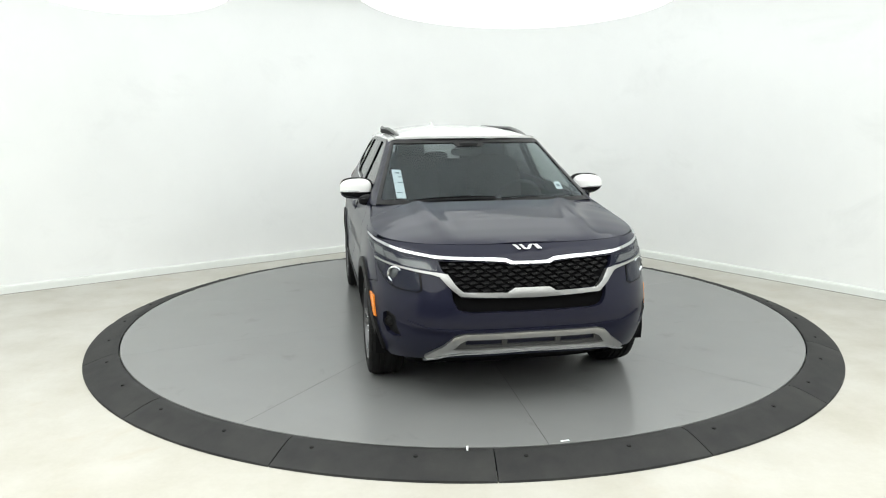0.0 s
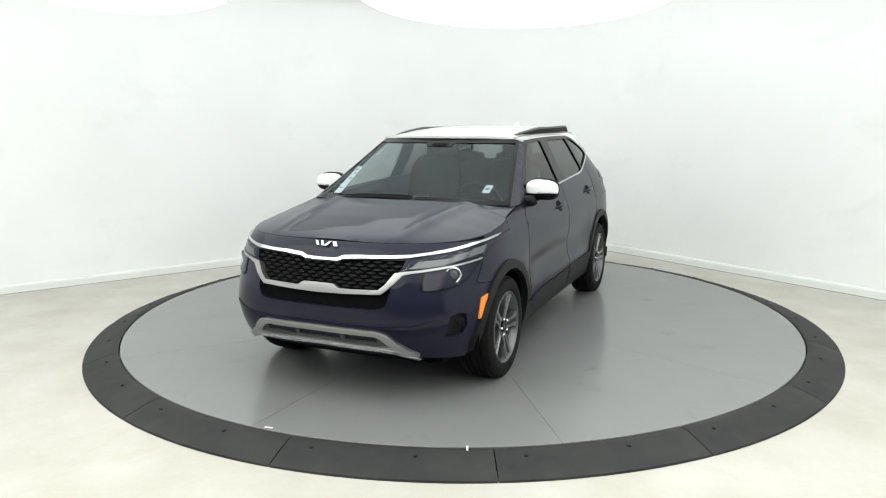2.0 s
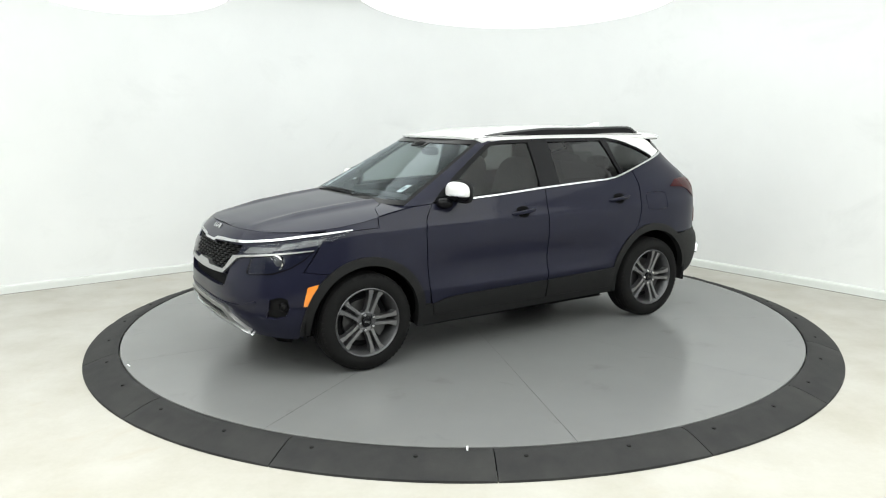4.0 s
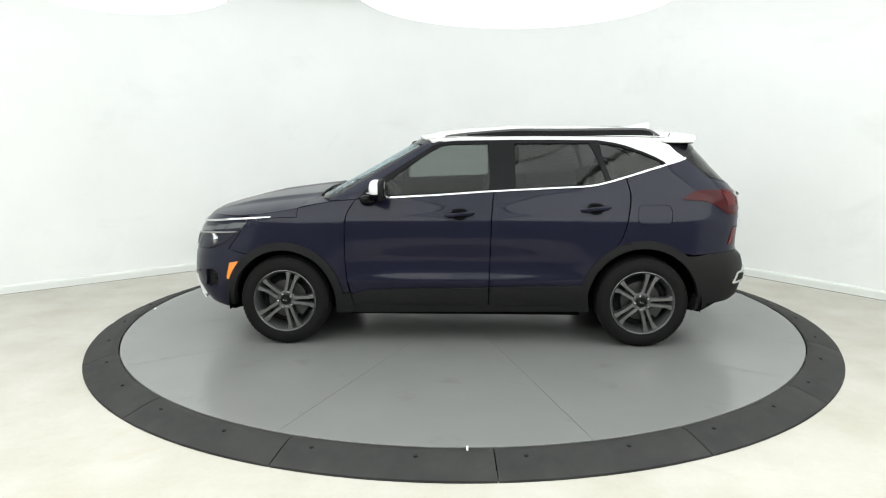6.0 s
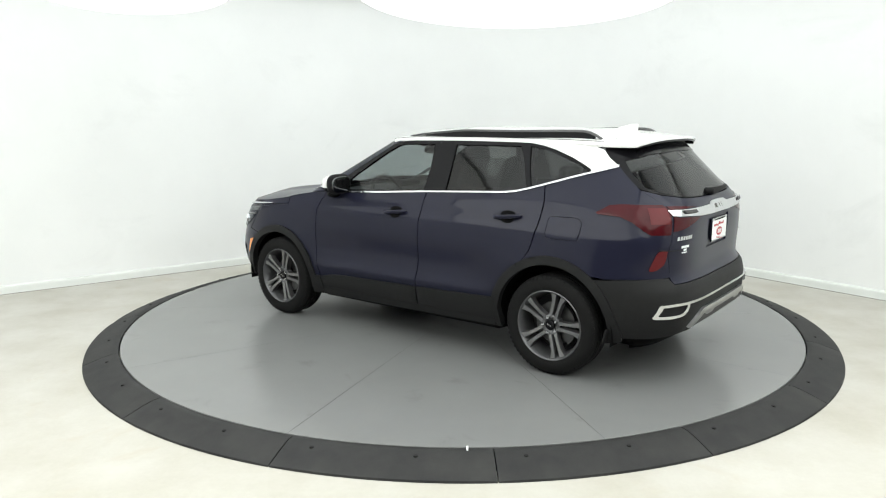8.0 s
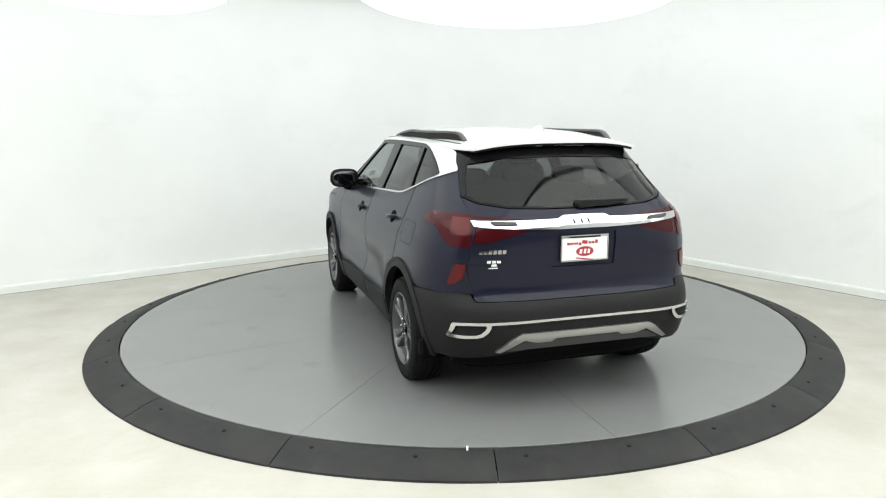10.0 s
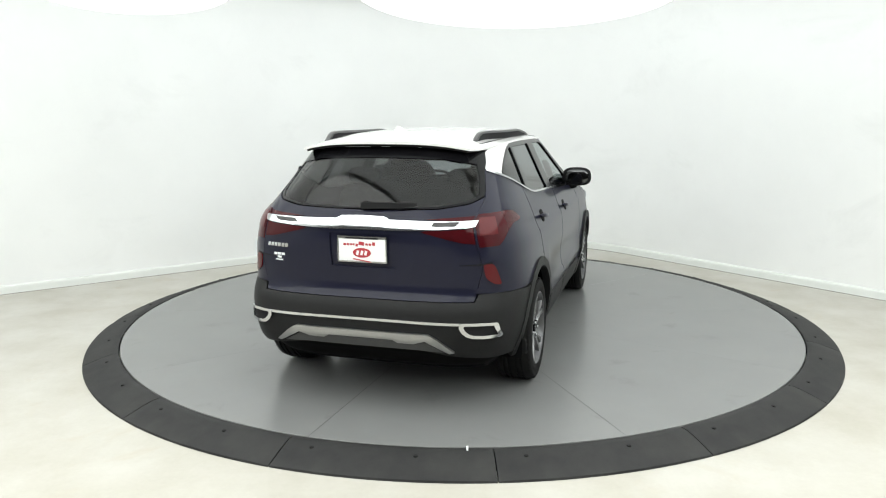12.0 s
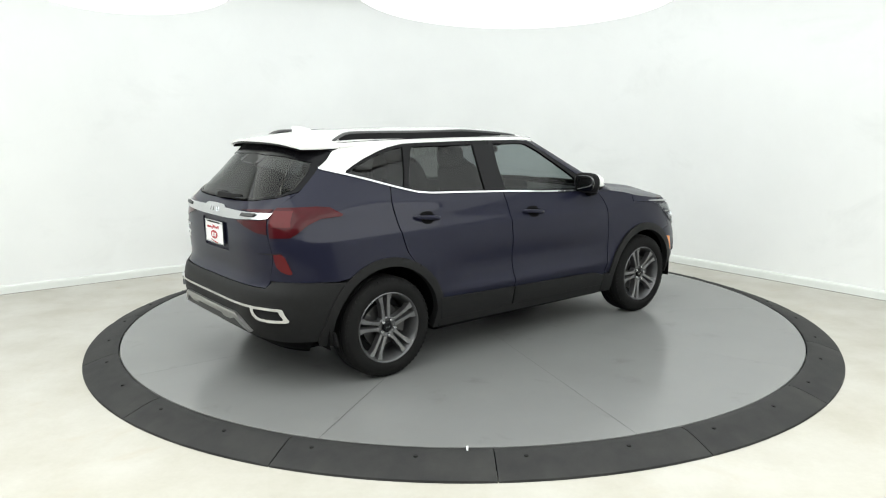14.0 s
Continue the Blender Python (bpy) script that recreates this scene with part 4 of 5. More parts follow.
up_h = both("headlamp", [hl_up], body, M_LAMPIN, off=-0.001, depth=0.012, label="headlamp with grey reflector under a clear lens")
for (sg, hd) in ((1, up_h[0]), (-1, up_h[1])):
    mir = sg < 0
    for d0, d1, z0, z1 in ((0.57, 0.765, 0.822, 0.862), (0.785, 0.885, 0.846, 0.888), (0.90, 1.03, 0.862, 0.908)):
        lp = [F(d0 - 0.02, z0), F(d1 - 0.02, z0 + 0.014), F(d1 + 0.02, z1 + 0.008), F(d0 + 0.02, z1)]
        panel("reflector", [lp], body, M_REFL, hd, off=0.003, depth=0.004, mirror=mir, label="silver reflector bowl")
    panel("lens", [hl_up], body, M_LENS, hd, off=0.010, depth=0.010, mirror=mir, label="clear lens")
both("lamp_bezel", [grow(hl_lo, 0.010), hl_lo], body, M_GLOSSB, off=0.004, depth=0.02, border=0.012, label="black lamp bezel")
lo_h = both("low_beam_lamp", [hl_lo], body, M_LAMPIN, off=-0.001, depth=0.012, label="dark low beam unit with a round projector")


def revolve(profile, n, axis_m=Matrix(), close=False):
    """A bmesh turned round local x: profile of (x, r)."""
    bm = bmesh.new()
    rings = []
    for x, r in profile:
        if r < 1e-5:
            rings.append([bm.verts.new(axis_m @ Vector((x, 0, 0)))])
        else:
            rings.append([bm.verts.new(axis_m @ Vector((x, r * math.cos(2 * math.pi * i / n), r * math.sin(2 * math.pi * i / n)))) for i in range(n)])
    for a, b in zip(rings, rings[1:]):
        for i in range(n):
            j = (i + 1) % n
            if len(a) == 1 and len(b) == 1:
                continue
            if len(a) == 1:
                bm.faces.new((a[0], b[i], b[j]))
            elif len(b) == 1:
                bm.faces.new((a[i], b[0], a[j]))
            else:
                bm.faces.new((a[i], b[i], b[j], a[j]))
    bmesh.ops.recalc_face_normals(bm, faces=bm.faces)
    return bm


for sg, hd in ((1, lo_h[0]), (-1, lo_h[1])):
    q = body(np.array(FRONT_C - 0.785), np.array(0.776))
    c = Vector((float(q[0]) - 0.004, float(q[1]) * sg, float(q[2])))
    m = Matrix.Translation(c) @ Matrix.Rotation(radians(34 * sg), 4, "Z")
    part("projector_ring", revolve([(-0.03, 0.052), (0.004, 0.050), (0.008, 0.044), (0.002, 0.038), (-0.03, 0.036)], 28, m), M_CHROME, hd, "chrome ring")
    part("projector_lens", revolve([(-0.02, 0.038), (-0.004, 0.036), (0.006, 0.022), (0.010, 0.0)], 28, m), M_LAMPIN, hd)
    panel("lens", [hl_lo], body, M_LENS, hd, off=0.012, depth=0.012, mirror=sg < 0, label="clear lens")

# fog lamp pockets, side markers, lower skid
for sg in (1, -1):
    pod = panel("fog_lamp_pocket", [grow(fog_l, 0.006)], body, M_GRILLE, off=-0.024, depth=0.01, mirror=sg < 0, label="black fog lamp pocket")
    q = body(np.array(FRONT_C - 0.82), np.array(0.495))
    m = Matrix.Translation((float(q[0]) - 0.018, float(q[1]) * sg, 0.495)) @ Matrix.Rotation(radians(30 * sg), 4, "Z")
    part("fog_lamp", revolve([(-0.02, 0.030), (0.0, 0.029), (0.002, 0.025), (-0.006, 0.023), (-0.002, 0.014), (0.0, 0.0)], 24, m), M_GRILLE, pod, "small round fog lamp")
mk = [F(0.972, 0.618), F(1.030, 0.632), F(1.015, 0.560), F(0.996, 0.497), F(0.948, 0.497), F(0.960, 0.56)]
both("side_marker", [mk], body, M_AMBER, off=0.010, depth=0.014, dome=0.004, border=0.012, label="amber side marker")
fs_o = [(0, 0.475), (0.385, 0.473), (0.440, 0.456), (0.50, 0.398), (0.605, 0.326), (0.595, 0.317), (0.47, 0.351), (0.40, 0.360), (0.0, 0.368)]
fs_i = [(0, 0.440), (0.375, 0.439), (0.415, 0.420), (0.450, 0.382), (0.40, 0.377), (0, 0.384)]
panel("skid_plate", [whole(fs_o, F), whole(fs_i, F)], body, M_SATIN, off=0.022, depth=0.035, dome=0.005, border=0.014, step=0.02, label="satin silver front skid plate")
slots = []
for d0, d1 in ((-0.385, -0.18), (-0.15, 0.15), (0.18, 0.385)):
    slots.append([F(d0, 0.400), F(d1, 0.400), F(d1, 0.430), F(d0, 0.430)])
panel("skid_insert", [grow(whole(fs_i, F), 0.008)] + slots, body, M_SKIDLOW, off=0.012, depth=0.02, border=0.014, step=0.03, label="grey slotted skid insert")
panel("skid_slots", [[F(-0.40, 0.392), F(0.40, 0.392), F(0.40, 0.436), F(-0.40, 0.436)]], body, M_DEEP, off=-0.002, depth=0.004)
cr = [(0, 0.369), (0.40, 0.361), (0.47, 0.352), (0.59, 0.318), (0.612, 0.308), (0.59, 0.309), (0.47, 0.343), (0.40, 0.352), (0, 0.360)]
panel("skid_lip", [whole(cr, F)], body, M_CHROME, off=0.030, depth=0.03, border=0.014, step=0.5, label="bright lip under the bumper")
crs = [(0.0, 0.492), (0.40, 0.494), (0.56, 0.498), (0.69, 0.535), (0.69, 0.522), (0.57, 0.480), (0.40, 0.474), (0, 0.472)]
panel("bumper_crease", [whole(crs, F)], body, M_PAINT, off=0.008, depth=0.012, border=0.015, step=0.5)
# emblem on the nose: three slanted bright strokes
for k, (d0, w, lean) in enumerate(((0.062, 0.030, -0.012), (0.012, 0.022, 0.012), (-0.030, 0.020, -0.012), (-0.068, 0.020, -0.014))):
    lp = [F(d0 - w / 2 - lean, 0.922), F(d0 + w / 2 - lean, 0.922), F(d0 + w / 2 + lean, 0.943), F(d0 - w / 2 + lean, 0.943)]
    panel("emblem", [lp], body, M_CHROME, hood_part, off=0.012, depth=0.012, border=0.01)


M_RAIL = mat("dark_satin_silver", (0.085, 0.085, 0.086), 0.36, metal=0.6, vary=0.05, vary_scale=40)
M_MIRROR = mat("mirror_silver", (0.10, 0.103, 0.105), 0.04, metal=1.0)


# ---- wheels ----
def bar_mesh(bm, pts_lo, pts_hi):
    a = [bm.verts.new(p) for p in pts_lo]
    b = [bm.verts.new(p) for p in pts_hi]
    n = len(a)
    bm.faces.new(list(reversed(a)))
    bm.faces.new(b)
    for i in range(n):
        bm.faces.new((a[i], a[(i + 1) % n], b[(i + 1) % n], b[i]))


def wheel_rim():
    """Alloy rim, its axle along y, its outer face towards +y: five pairs of faceted spokes."""
    turn = Matrix.Rotation(radians(90), 4, "Z")
    bm = revolve([(0.105, 0.224), (0.110, 0.229), (0.106, 0.234), (0.095, 0.232), (0.085, 0.222), (0.06, 0.212), (-0.09, 0.200),
                  (-0.10, 0.222), (-0.106, 0.222), (-0.104, 0.190), (0.05, 0.203), (0.088, 0.214), (0.105, 0.224)], 64, turn)
    hubm = revolve([(0.03, 0.072), (0.078, 0.070), (0.083, 0.062), (0.078, 0.040), (0.072, 0.034), (0.072, 0.0)], 40, turn)
    me = bpy.data.meshes.new("tmp")
    hubm.to_mesh(me)
    hubm.free()
    bm.from_mesh(me)
    bpy.data.meshes.remove(me)
    bmesh.ops.recalc_face_normals(bm, faces=bm.faces)
    return bm


def spoke_bm(sg):
    """One blade of a spoke pair that points along +z."""
    bm = bmesh.new()
    hub_y, mid_y, rim_y = 0.080, 0.088, 0.100
    left = [(0.045, 0.005, hub_y), (0.10, 0.0085, mid_y), (0.16, 0.0125, mid_y + 0.006), (0.217, 0.017, rim_y)]
    right = [(0.213, 0.058, rim_y), (0.17, 0.038, mid_y + 0.006), (0.10, 0.031, mid_y), (0.045, 0.032, hub_y)]
    out = left + right

    def ring(k, dy):
        return [bm.verts.new((sg * (0.030 + (o - 0.030) * k), y + dy, r)) for r, o, y in out]
    a, b, c = ring(1.12, -0.045), ring(1.0, -0.004), ring(0.86, 0.0)
    for lo, hi in ((a, b), (b, c)):
        for i in range(8):
            bm.faces.new((lo[i], lo[(i + 1) % 8], hi[(i + 1) % 8], hi[i]))
    for lp in (a, c):
        for i in range(3):
            bm.faces.new((lp[i], lp[i + 1], lp[6 - i], lp[7 - i]))
    bmesh.ops.recalc_face_normals(bm, faces=bm.faces)
    return bm


def tyre_bm():
    turn = Matrix.Rotation(radians(90), 4, "Z")
    prof = [(0.088, 0.226), (0.104, 0.232), (0.112, 0.250), (0.114, 0.272), (0.110, 0.295), (0.103, 0.312), (0.094, 0.323), (0.078, 0.330)]
    for x in (0.052, 0.022, -0.022, -0.052):
        prof += [(x + 0.006, 0.3335), (x + 0.005, 0.325), (x - 0.005, 0.325), (x - 0.006, 0.3335)]
    prof += [(-0.078, 0.330), (-0.094, 0.323), (-0.108, 0.30), (-0.112, 0.27), (-0.104, 0.235), (-0.09, 0.224)]
    bm = revolve(prof, 80, turn)
    # lettering-like raised bands and shoulder blocks
    for i in range(60):
        a = 2 * math.pi * i / 60
        c, s = math.cos(a), math.sin(a)
        t = 0.008

        def Q(r, y, w):
            return Vector((r * c - w * s, y, r * s + w * c))
        lo = [Q(0.308, 0.100, -t), Q(0.322, 0.090, -t), Q(0.322, 0.090, t), Q(0.308, 0.100, t)]
        hi = [Q(0.309, 0.1085, -t), Q(0.325, 0.099, -t), Q(0.325, 0.099, t), Q(0.309, 0.1085, t)]
        bar_mesh(bm, lo, hi)
    bmesh.ops.recalc_face_normals(bm, faces=bm.faces)
    return bm


WHEEL_Y = 0.775


def build_wheel():
    turn = Matrix.Rotation(radians(90), 4, "Z")
    w = part("wheel", wheel_rim(), M_ALLOYD, car, "grey five twin-spoke alloy wheel")
    for sg in (1, -1):
        blade = None
        for k in range(5):
            if blade is None:
                ob = part("spoke", spoke_bm(sg), M_ALLOY, w)
                blade = ob.data
            else:
                ob = new("spoke", blade)
                ob.parent = w
            ob.rotation_euler = (0, radians(72 * k), 0)
    part("tyre", tyre_bm(), M_TYRE, w, "black rubber tyre")
    part("hub_cap", revolve([(0.070, 0.033), (0.088, 0.033), (0.092, 0.029), (0.091, 0.0)], 32, turn), M_GLOSSB, w, "black hub cap")
    em = bmesh.new()
    for x0 in (-0.014, -0.002, 0.010):
        bar_mesh(em, [Vector((x0, 0.0905, -0.005)), Vector((x0 + 0.004, 0.0905, -0.005)), Vector((x0 + 0.008, 0.0905, 0.006)), Vector((x0 + 0.004, 0.0905, 0.006))],
                 [Vector((x0, 0.0930, -0.005)), Vector((x0 + 0.004, 0.0930, -0.005)), Vector((x0 + 0.008, 0.0930, 0.006)), Vector((x0 + 0.004, 0.0930, 0.006))])
    bmesh.ops.recalc_face_normals(em, faces=em.faces)
    part("emblem", em, M_CHROME, w, smooth=False)
    nut = revolve([(0.070, 0.012), (0.094, 0.0115), (0.099, 0.008), (0.099, 0.0)], 6, turn)
    first = None
    for k in range(5):
        a = radians(126 + 72 * k)
        if first is None:
            ob = part("lug_nut", nut, M_CHROME, w, smooth=False)
            first = ob.data
        else:
            ob = new("lug_nut", first)
            ob.parent = w
        ob.location = (0.053 * math.cos(a), 0, 0.053 * math.sin(a))
    part("brake_disc", revolve([(0.005, 0.06), (0.012, 0.065), (0.012, 0.142), (0.008, 0.145), (-0.008, 0.145), (-0.012, 0.142), (-0.012, 0.06)], 48, turn), M_STEEL, w, "grey brake disc")
    cb = bmesh.new()
    prof_in, prof_out = [], []
    for k in range(9):
        a = radians(150 + 60 * k / 8)
        prof_in.append((0.095 * math.cos(a), 0.095 * math.sin(a)))
        prof_out.append((0.165 * math.cos(a), 0.165 * math.sin(a)))
    ring = prof_in + list(reversed(prof_out))
    bar_mesh(cb, [Vector((x, -0.03, z)) for x, z in ring], [Vector((x, 0.04, z)) for x, z in ring])
    bmesh.ops.recalc_face_normals(cb, faces=cb.faces)
    part("caliper", cb, M_STEEL, w, "grey brake caliper")
    part("inner_barrel", revolve([(-0.02, 0.0), (-0.02, 0.19), (-0.10, 0.19)], 40, turn), M_MATTEB, w)
    return w


wheel = build_wheel()
for i, (x, sg) in enumerate(((HUB_F, 1), (HUB_R, 1), (HUB_F, -1), (HUB_R, -1))):
    m = Matrix.Translation((x, WHEEL_Y * sg, 0.3335)) @ Matrix.Rotation(radians(0 if sg > 0 else 180), 4, "Z") @ Matrix.Rotation(radians((-18, -18, 20, 7)[i]), 4, "Y")
    if i == 0:
        wheel.matrix_basis = m
    else:
        copy_thing(wheel, m)
# dark liners of the wheel wells and mud flaps behind the rear wheels
for hub in (HUB_F, HUB_R):
    for sg in (1, -1):
        vs, fs = [], []
        for k in range(19):
            a = radians(-10 + 200 * k / 18)
            for y in (0.60, 0.86):
                vs.append((hub + 0.43 * math.cos(a), y * sg, 0.335 + 0.43 * math.sin(a)))
        for k in range(18):
            fs.append((2 * k, 2 * k + 1, 2 * k + 3, 2 * k + 2))
        mesh_object("wheel_liner", vs, fs, M_DEEP, car)
for sg in (1, -1):
    bm = bmesh.new()
    bmesh.ops.create_cube(bm, size=1, matrix=Matrix.LocRotScale((-1.705, 0.80 * sg, 0.325), Euler((0, radians(-12), 0)), (0.016, 0.16, 0.10)))
    bmesh.ops.bevel(bm, geom=bm.edges[:], offset=0.005, segments=2, affect="EDGES")
    part("mud_flap", bm, M_CLAD, car, "black mud flap")
bm = bmesh.new()
bmesh.ops.create_cube(bm, size=1, matrix=Matrix.LocRotScale((0, 0, 0.27), None, (3.4, 1.15, 0.14)))
bmesh.ops.bevel(bm, geom=bm.edges[:], offset=0.03, segments=2, affect="EDGES")
part("underbody", bm, M_MATTEB, car)
for x in (HUB_F, HUB_R):
    part("axle", revolve([(-0.72, 0.03), (-0.3, 0.04), (0.3, 0.04), (0.72, 0.03)], 16, Matrix.Translation((x, 0, 0.32)) @ Matrix.Rotation(radians(90), 4, "Z")), M_MATTEB, car)


# ---- door mirrors, handles ----
def blob(centre, size, power=2.6, nu=28, nv=16, cut=None, shear=0.0):
    """A rounded box-like solid; cut(x, y, z) may move its points."""
    bm = bmesh.new()
    rows = []

    def sp(c, e):
        return math.copysign(abs(c) ** e, c)
    e = 2 / power
    for j in range(nv + 1):
        v = -math.pi / 2 + math.pi * j / nv
        row = []
        for i in range(nu):
            u = 2 * math.pi * i / nu
            x = sp(math.cos(v), e) * sp(math.cos(u), e)
            y = sp(math.cos(v), e) * sp(math.sin(u), e)
            z = sp(math.sin(v), e)
            if cut:
                x, y, z = cut(x, y, z)
            row.append((centre[0] + size[0] * x + shear * y, centre[1] + size[1] * y, centre[2] + size[2] * z))
        rows.append(row)
    lo = bm.verts.new(rows[0][0])
    hi = bm.verts.new(rows[-1][0])
    rings = [[bm.verts.new(p) for p in r] for r in rows[1:-1]]
    for i in range(nu):
        bm.faces.new((lo, rings[0][(i + 1) % nu], rings[0][i]))
        bm.faces.new((hi, rings[-1][i], rings[-1][(i + 1) % nu]))
    for a, b in zip(rings, rings[1:]):
        for i in range(nu):
            bm.faces.new((a[i], a[(i + 1) % nu], b[(i + 1) % nu], b[i]))
    bmesh.ops.recalc_face_normals(bm, faces=bm.faces)
    return bm


def cut_below(bm, z, keep_above=True):
    geom = bm.verts[:] + bm.edges[:] + bm.faces[:]
    r = bmesh.ops.bisect_plane(bm, geom=geom, plane_co=(0, 0, z), plane_no=(0, 0, 1), clear_inner=keep_above, clear_outer=not keep_above)
    edges = [e for e in r["geom_cut"] if isinstance(e, bmesh.types.BMEdge)]
    bmesh.ops.holes_fill(bm, edges=edges)
    return bm


for sg in (1, -1):
    base = blob((0.685, 0.812 * sg, 1.085), (0.060, 0.070, 0.040), 2.6)
    mir = part("door_mirror", base, M_GLOSSB, car, "door mirror with white cap and black lower shell")

    def taper(x, y, z, sg=sg):
        o = y * sg
        return x * (1 - 0.18 * (o + 1) / 2) - 0.10 * (o + 1), y, z * (1 - 0.16 * (o + 1) / 2)
    cap = cut_below(blob((0.622, 0.893 * sg, 1.165), (0.054, 0.116, 0.074), 2.7, 36, 24, taper), 1.138)
    bmesh.ops.bisect_plane(cap, geom=cap.verts[:] + cap.edges[:] + cap.faces[:], plane_co=(0.585, 0, 0), plane_no=(1, 0, 0), clear_inner=True)
    part("mirror_cap", cap, M_WHITE, mir, "white mirror cap")
    low = cut_below(blob((0.622, 0.892 * sg, 1.163), (0.055, 0.117, 0.076), 2.7, 36, 24, taper), 1.138, False)
    part("mirror_shell", low, M_GLOSSB, mir, "black mirror shell")
    sig = blob((0.657, 0.935 * sg, 1.146), (0.030, 0.070, 0.006), 2.5)
    for v in sig.verts:
        v.co.x -= 0.16 * max(0.0, abs(v.co.y) - 0.90)
    part("turn_signal", sig, M_CHROME, mir, "bright turn signal strip")
    gb = blob((0.544, 0.886 * sg, 1.160), (0.012, 0.098, 0.062), 3.0)
    part("mirror_housing", blob((0.572, 0.884 * sg, 1.161), (0.030, 0.122, 0.079), 3.0), M_MATTEB, mir)
    part("mirror_glass", gb, M_MIRROR, mir, "mirror glass")
    for xc, zc, doors in ((0.015, 0.982, front_doors), (-0.965, 1.020, rear_doors)):
        door = doors[0] if sg > 0 else doors[1]
        q = cabin(np.array([xc]), np.array([zc]))[0]
        y0 = float(q[1])
        hb = blob((xc, (y0 + 0.030) * sg, zc), (0.112, 0.012, 0.0135), 3.0, 28, 12)
        for v in hb.verts:
            k = abs(v.co.x - xc) / 0.118
            v.co.y -= sg * 0.026 * k ** 3
            v.co.z += 0.012 * -(v.co.x - xc) / 0.118
        hd = part("door_handle", hb, M_PAINT, door, "body-coloured door handle")
        cup = bend([(xc - 0.058, zc + 0.002), (xc - 0.046, zc + 0.030), (xc, zc + 0.037), (xc + 0.046, zc + 0.030), (xc + 0.058, zc), (xc + 0.040, zc - 0.034), (xc, zc - 0.044), (xc - 0.040, zc - 0.034), (xc - 0.058, zc + 0.002)], 3)[:-1]
        # no cup is cut: a flat black patch paints its shade on the door
        panel("handle_shade_patch", [cup], cabin, M_DEEP, hd, off=0.0015, depth=0.006, border=0.012, mirror=sg < 0, label="flat black patch standing in for the shaded handle cup")


# ---- roof rails, aerial, wipers ----
def sweep(points, section, closed_ends=True):
    """Sweeps a section (y, z) along points that run mainly along x or y."""
    bm = bmesh.new()
    rings = []
    n = len(points)
    for i, p in enumerate(points):
        a, b = Vector(points[max(i - 1, 0)]), Vector(points[min(i + 1, n - 1)])
        t = (b - a).normalized()
        side = Vector((0, 0, 1)).cross(t).normalized()
        up = t.cross(side)
        sec = section(i / (n - 1)) if callable(section) else section
        rings.append([bm.verts.new(Vector(p) + side * u + up * w) for u, w in sec])
    m = len(rings[0])
    for a, b in zip(rings, rings[1:]):
        for i in range(m):
            bm.faces.new((a[i], a[(i + 1) % m], b[(i + 1) % m], b[i]))
    if closed_ends:
        bm.faces.new(list(reversed(rings[0])))
        bm.faces.new(rings[-1])
    bmesh.ops.recalc_face_normals(bm, faces=bm.faces)
    return bm


def rail_z(x, y):
    return float(roof_top(np.array([x]), np.array([y]))[0][2])


for sg in (1, -1):
    pts = []
    for k in range(41):
        u = k / 40
        x = 0.13 - 1.60 * u
        y = 0.545 - 0.03 * (1 - math.sin(math.pi * u)) - (0.05 * max(0, u - 0.6))
        rise = 0.046 * min(1.0, min(u / 0.34, (1 - u) / 0.06)) ** 0.8 if 0 < u < 1 else 0.0
        pts.append((x, y * sg, rail_z(x, y) + rise - 0.004))
    sec = [(-0.016, -0.007), (-0.014, 0.005), (-0.006, 0.009), (0.006, 0.009), (0.014, 0.005), (0.016, -0.007)]
    rail = part("roof_rail", sweep(pts, sec), M_RAIL, car, "satin dark silver roof rail")
    gap = []
    for k in range(31):
        u = 0.10 + 0.87 * k / 30
        x = 0.13 - 1.60 * u
        y = 0.545 - 0.03 * (1 - math.sin(math.pi * u)) - (0.05 * max(0, u - 0.6))
        gap.append((x, y * sg, rail_z(x, y) + 0.012))
    def foot(v):
        u = 0.10 + 0.87 * v
        top = 0.046 * min(1.0, min(u / 0.34, (1 - u) / 0.06)) ** 0.8 - 0.022
        return [(-0.013, -0.020), (-0.011, top), (0.011, top), (0.013, -0.020)]
    # black bar fills the gap and paints the shade below the rail
    part("rail_gap_shade", sweep(gap, foot), M_MATTEB, rail, "black bar standing in for the shaded gap under the rail")
    # the groove of the roof seam
    seam = [(x, (roof_lim(x) - 0.052) * sg, rail_z(x, roof_lim(x) - 0.052) + 0.0005) for x in np.linspace(0.26, -1.5, 40)]
    part("roof_seam", sweep(seam, [(-0.004, -0.004), (-0.004, 0.0012), (0.004, 0.0012), (0.004, -0.004)]), M_GLOSSB, car)

fin = bmesh.new()
rows = []
for z, x0, x1, w in ((0.0, -1.28, -1.50, 0.036), (0.016, -1.33, -1.502, 0.028), (0.036, -1.40, -1.503, 0.015), (0.048, -1.45, -1.50, 0.005)):
    row = []
    for k in range(20):
        a = 2 * math.pi * k / 20
        row.append(fin.verts.new(((x0 + x1) / 2 + (x0 - x1) / 2 * math.cos(a), w * math.sin(a), rail_z(-1.4, 0) - 0.008 + z)))
    rows.append(row)
for a, b in zip(rows, rows[1:]):
    for i in range(20):
        fin.faces.new((a[i], a[(i + 1) % 20], b[(i + 1) % 20], b[i]))
fin.faces.new(rows[-1])
bmesh.ops.recalc_face_normals(fin, faces=fin.faces)
part("aerial", fin, M_WHITE, car, "white shark-fin aerial")

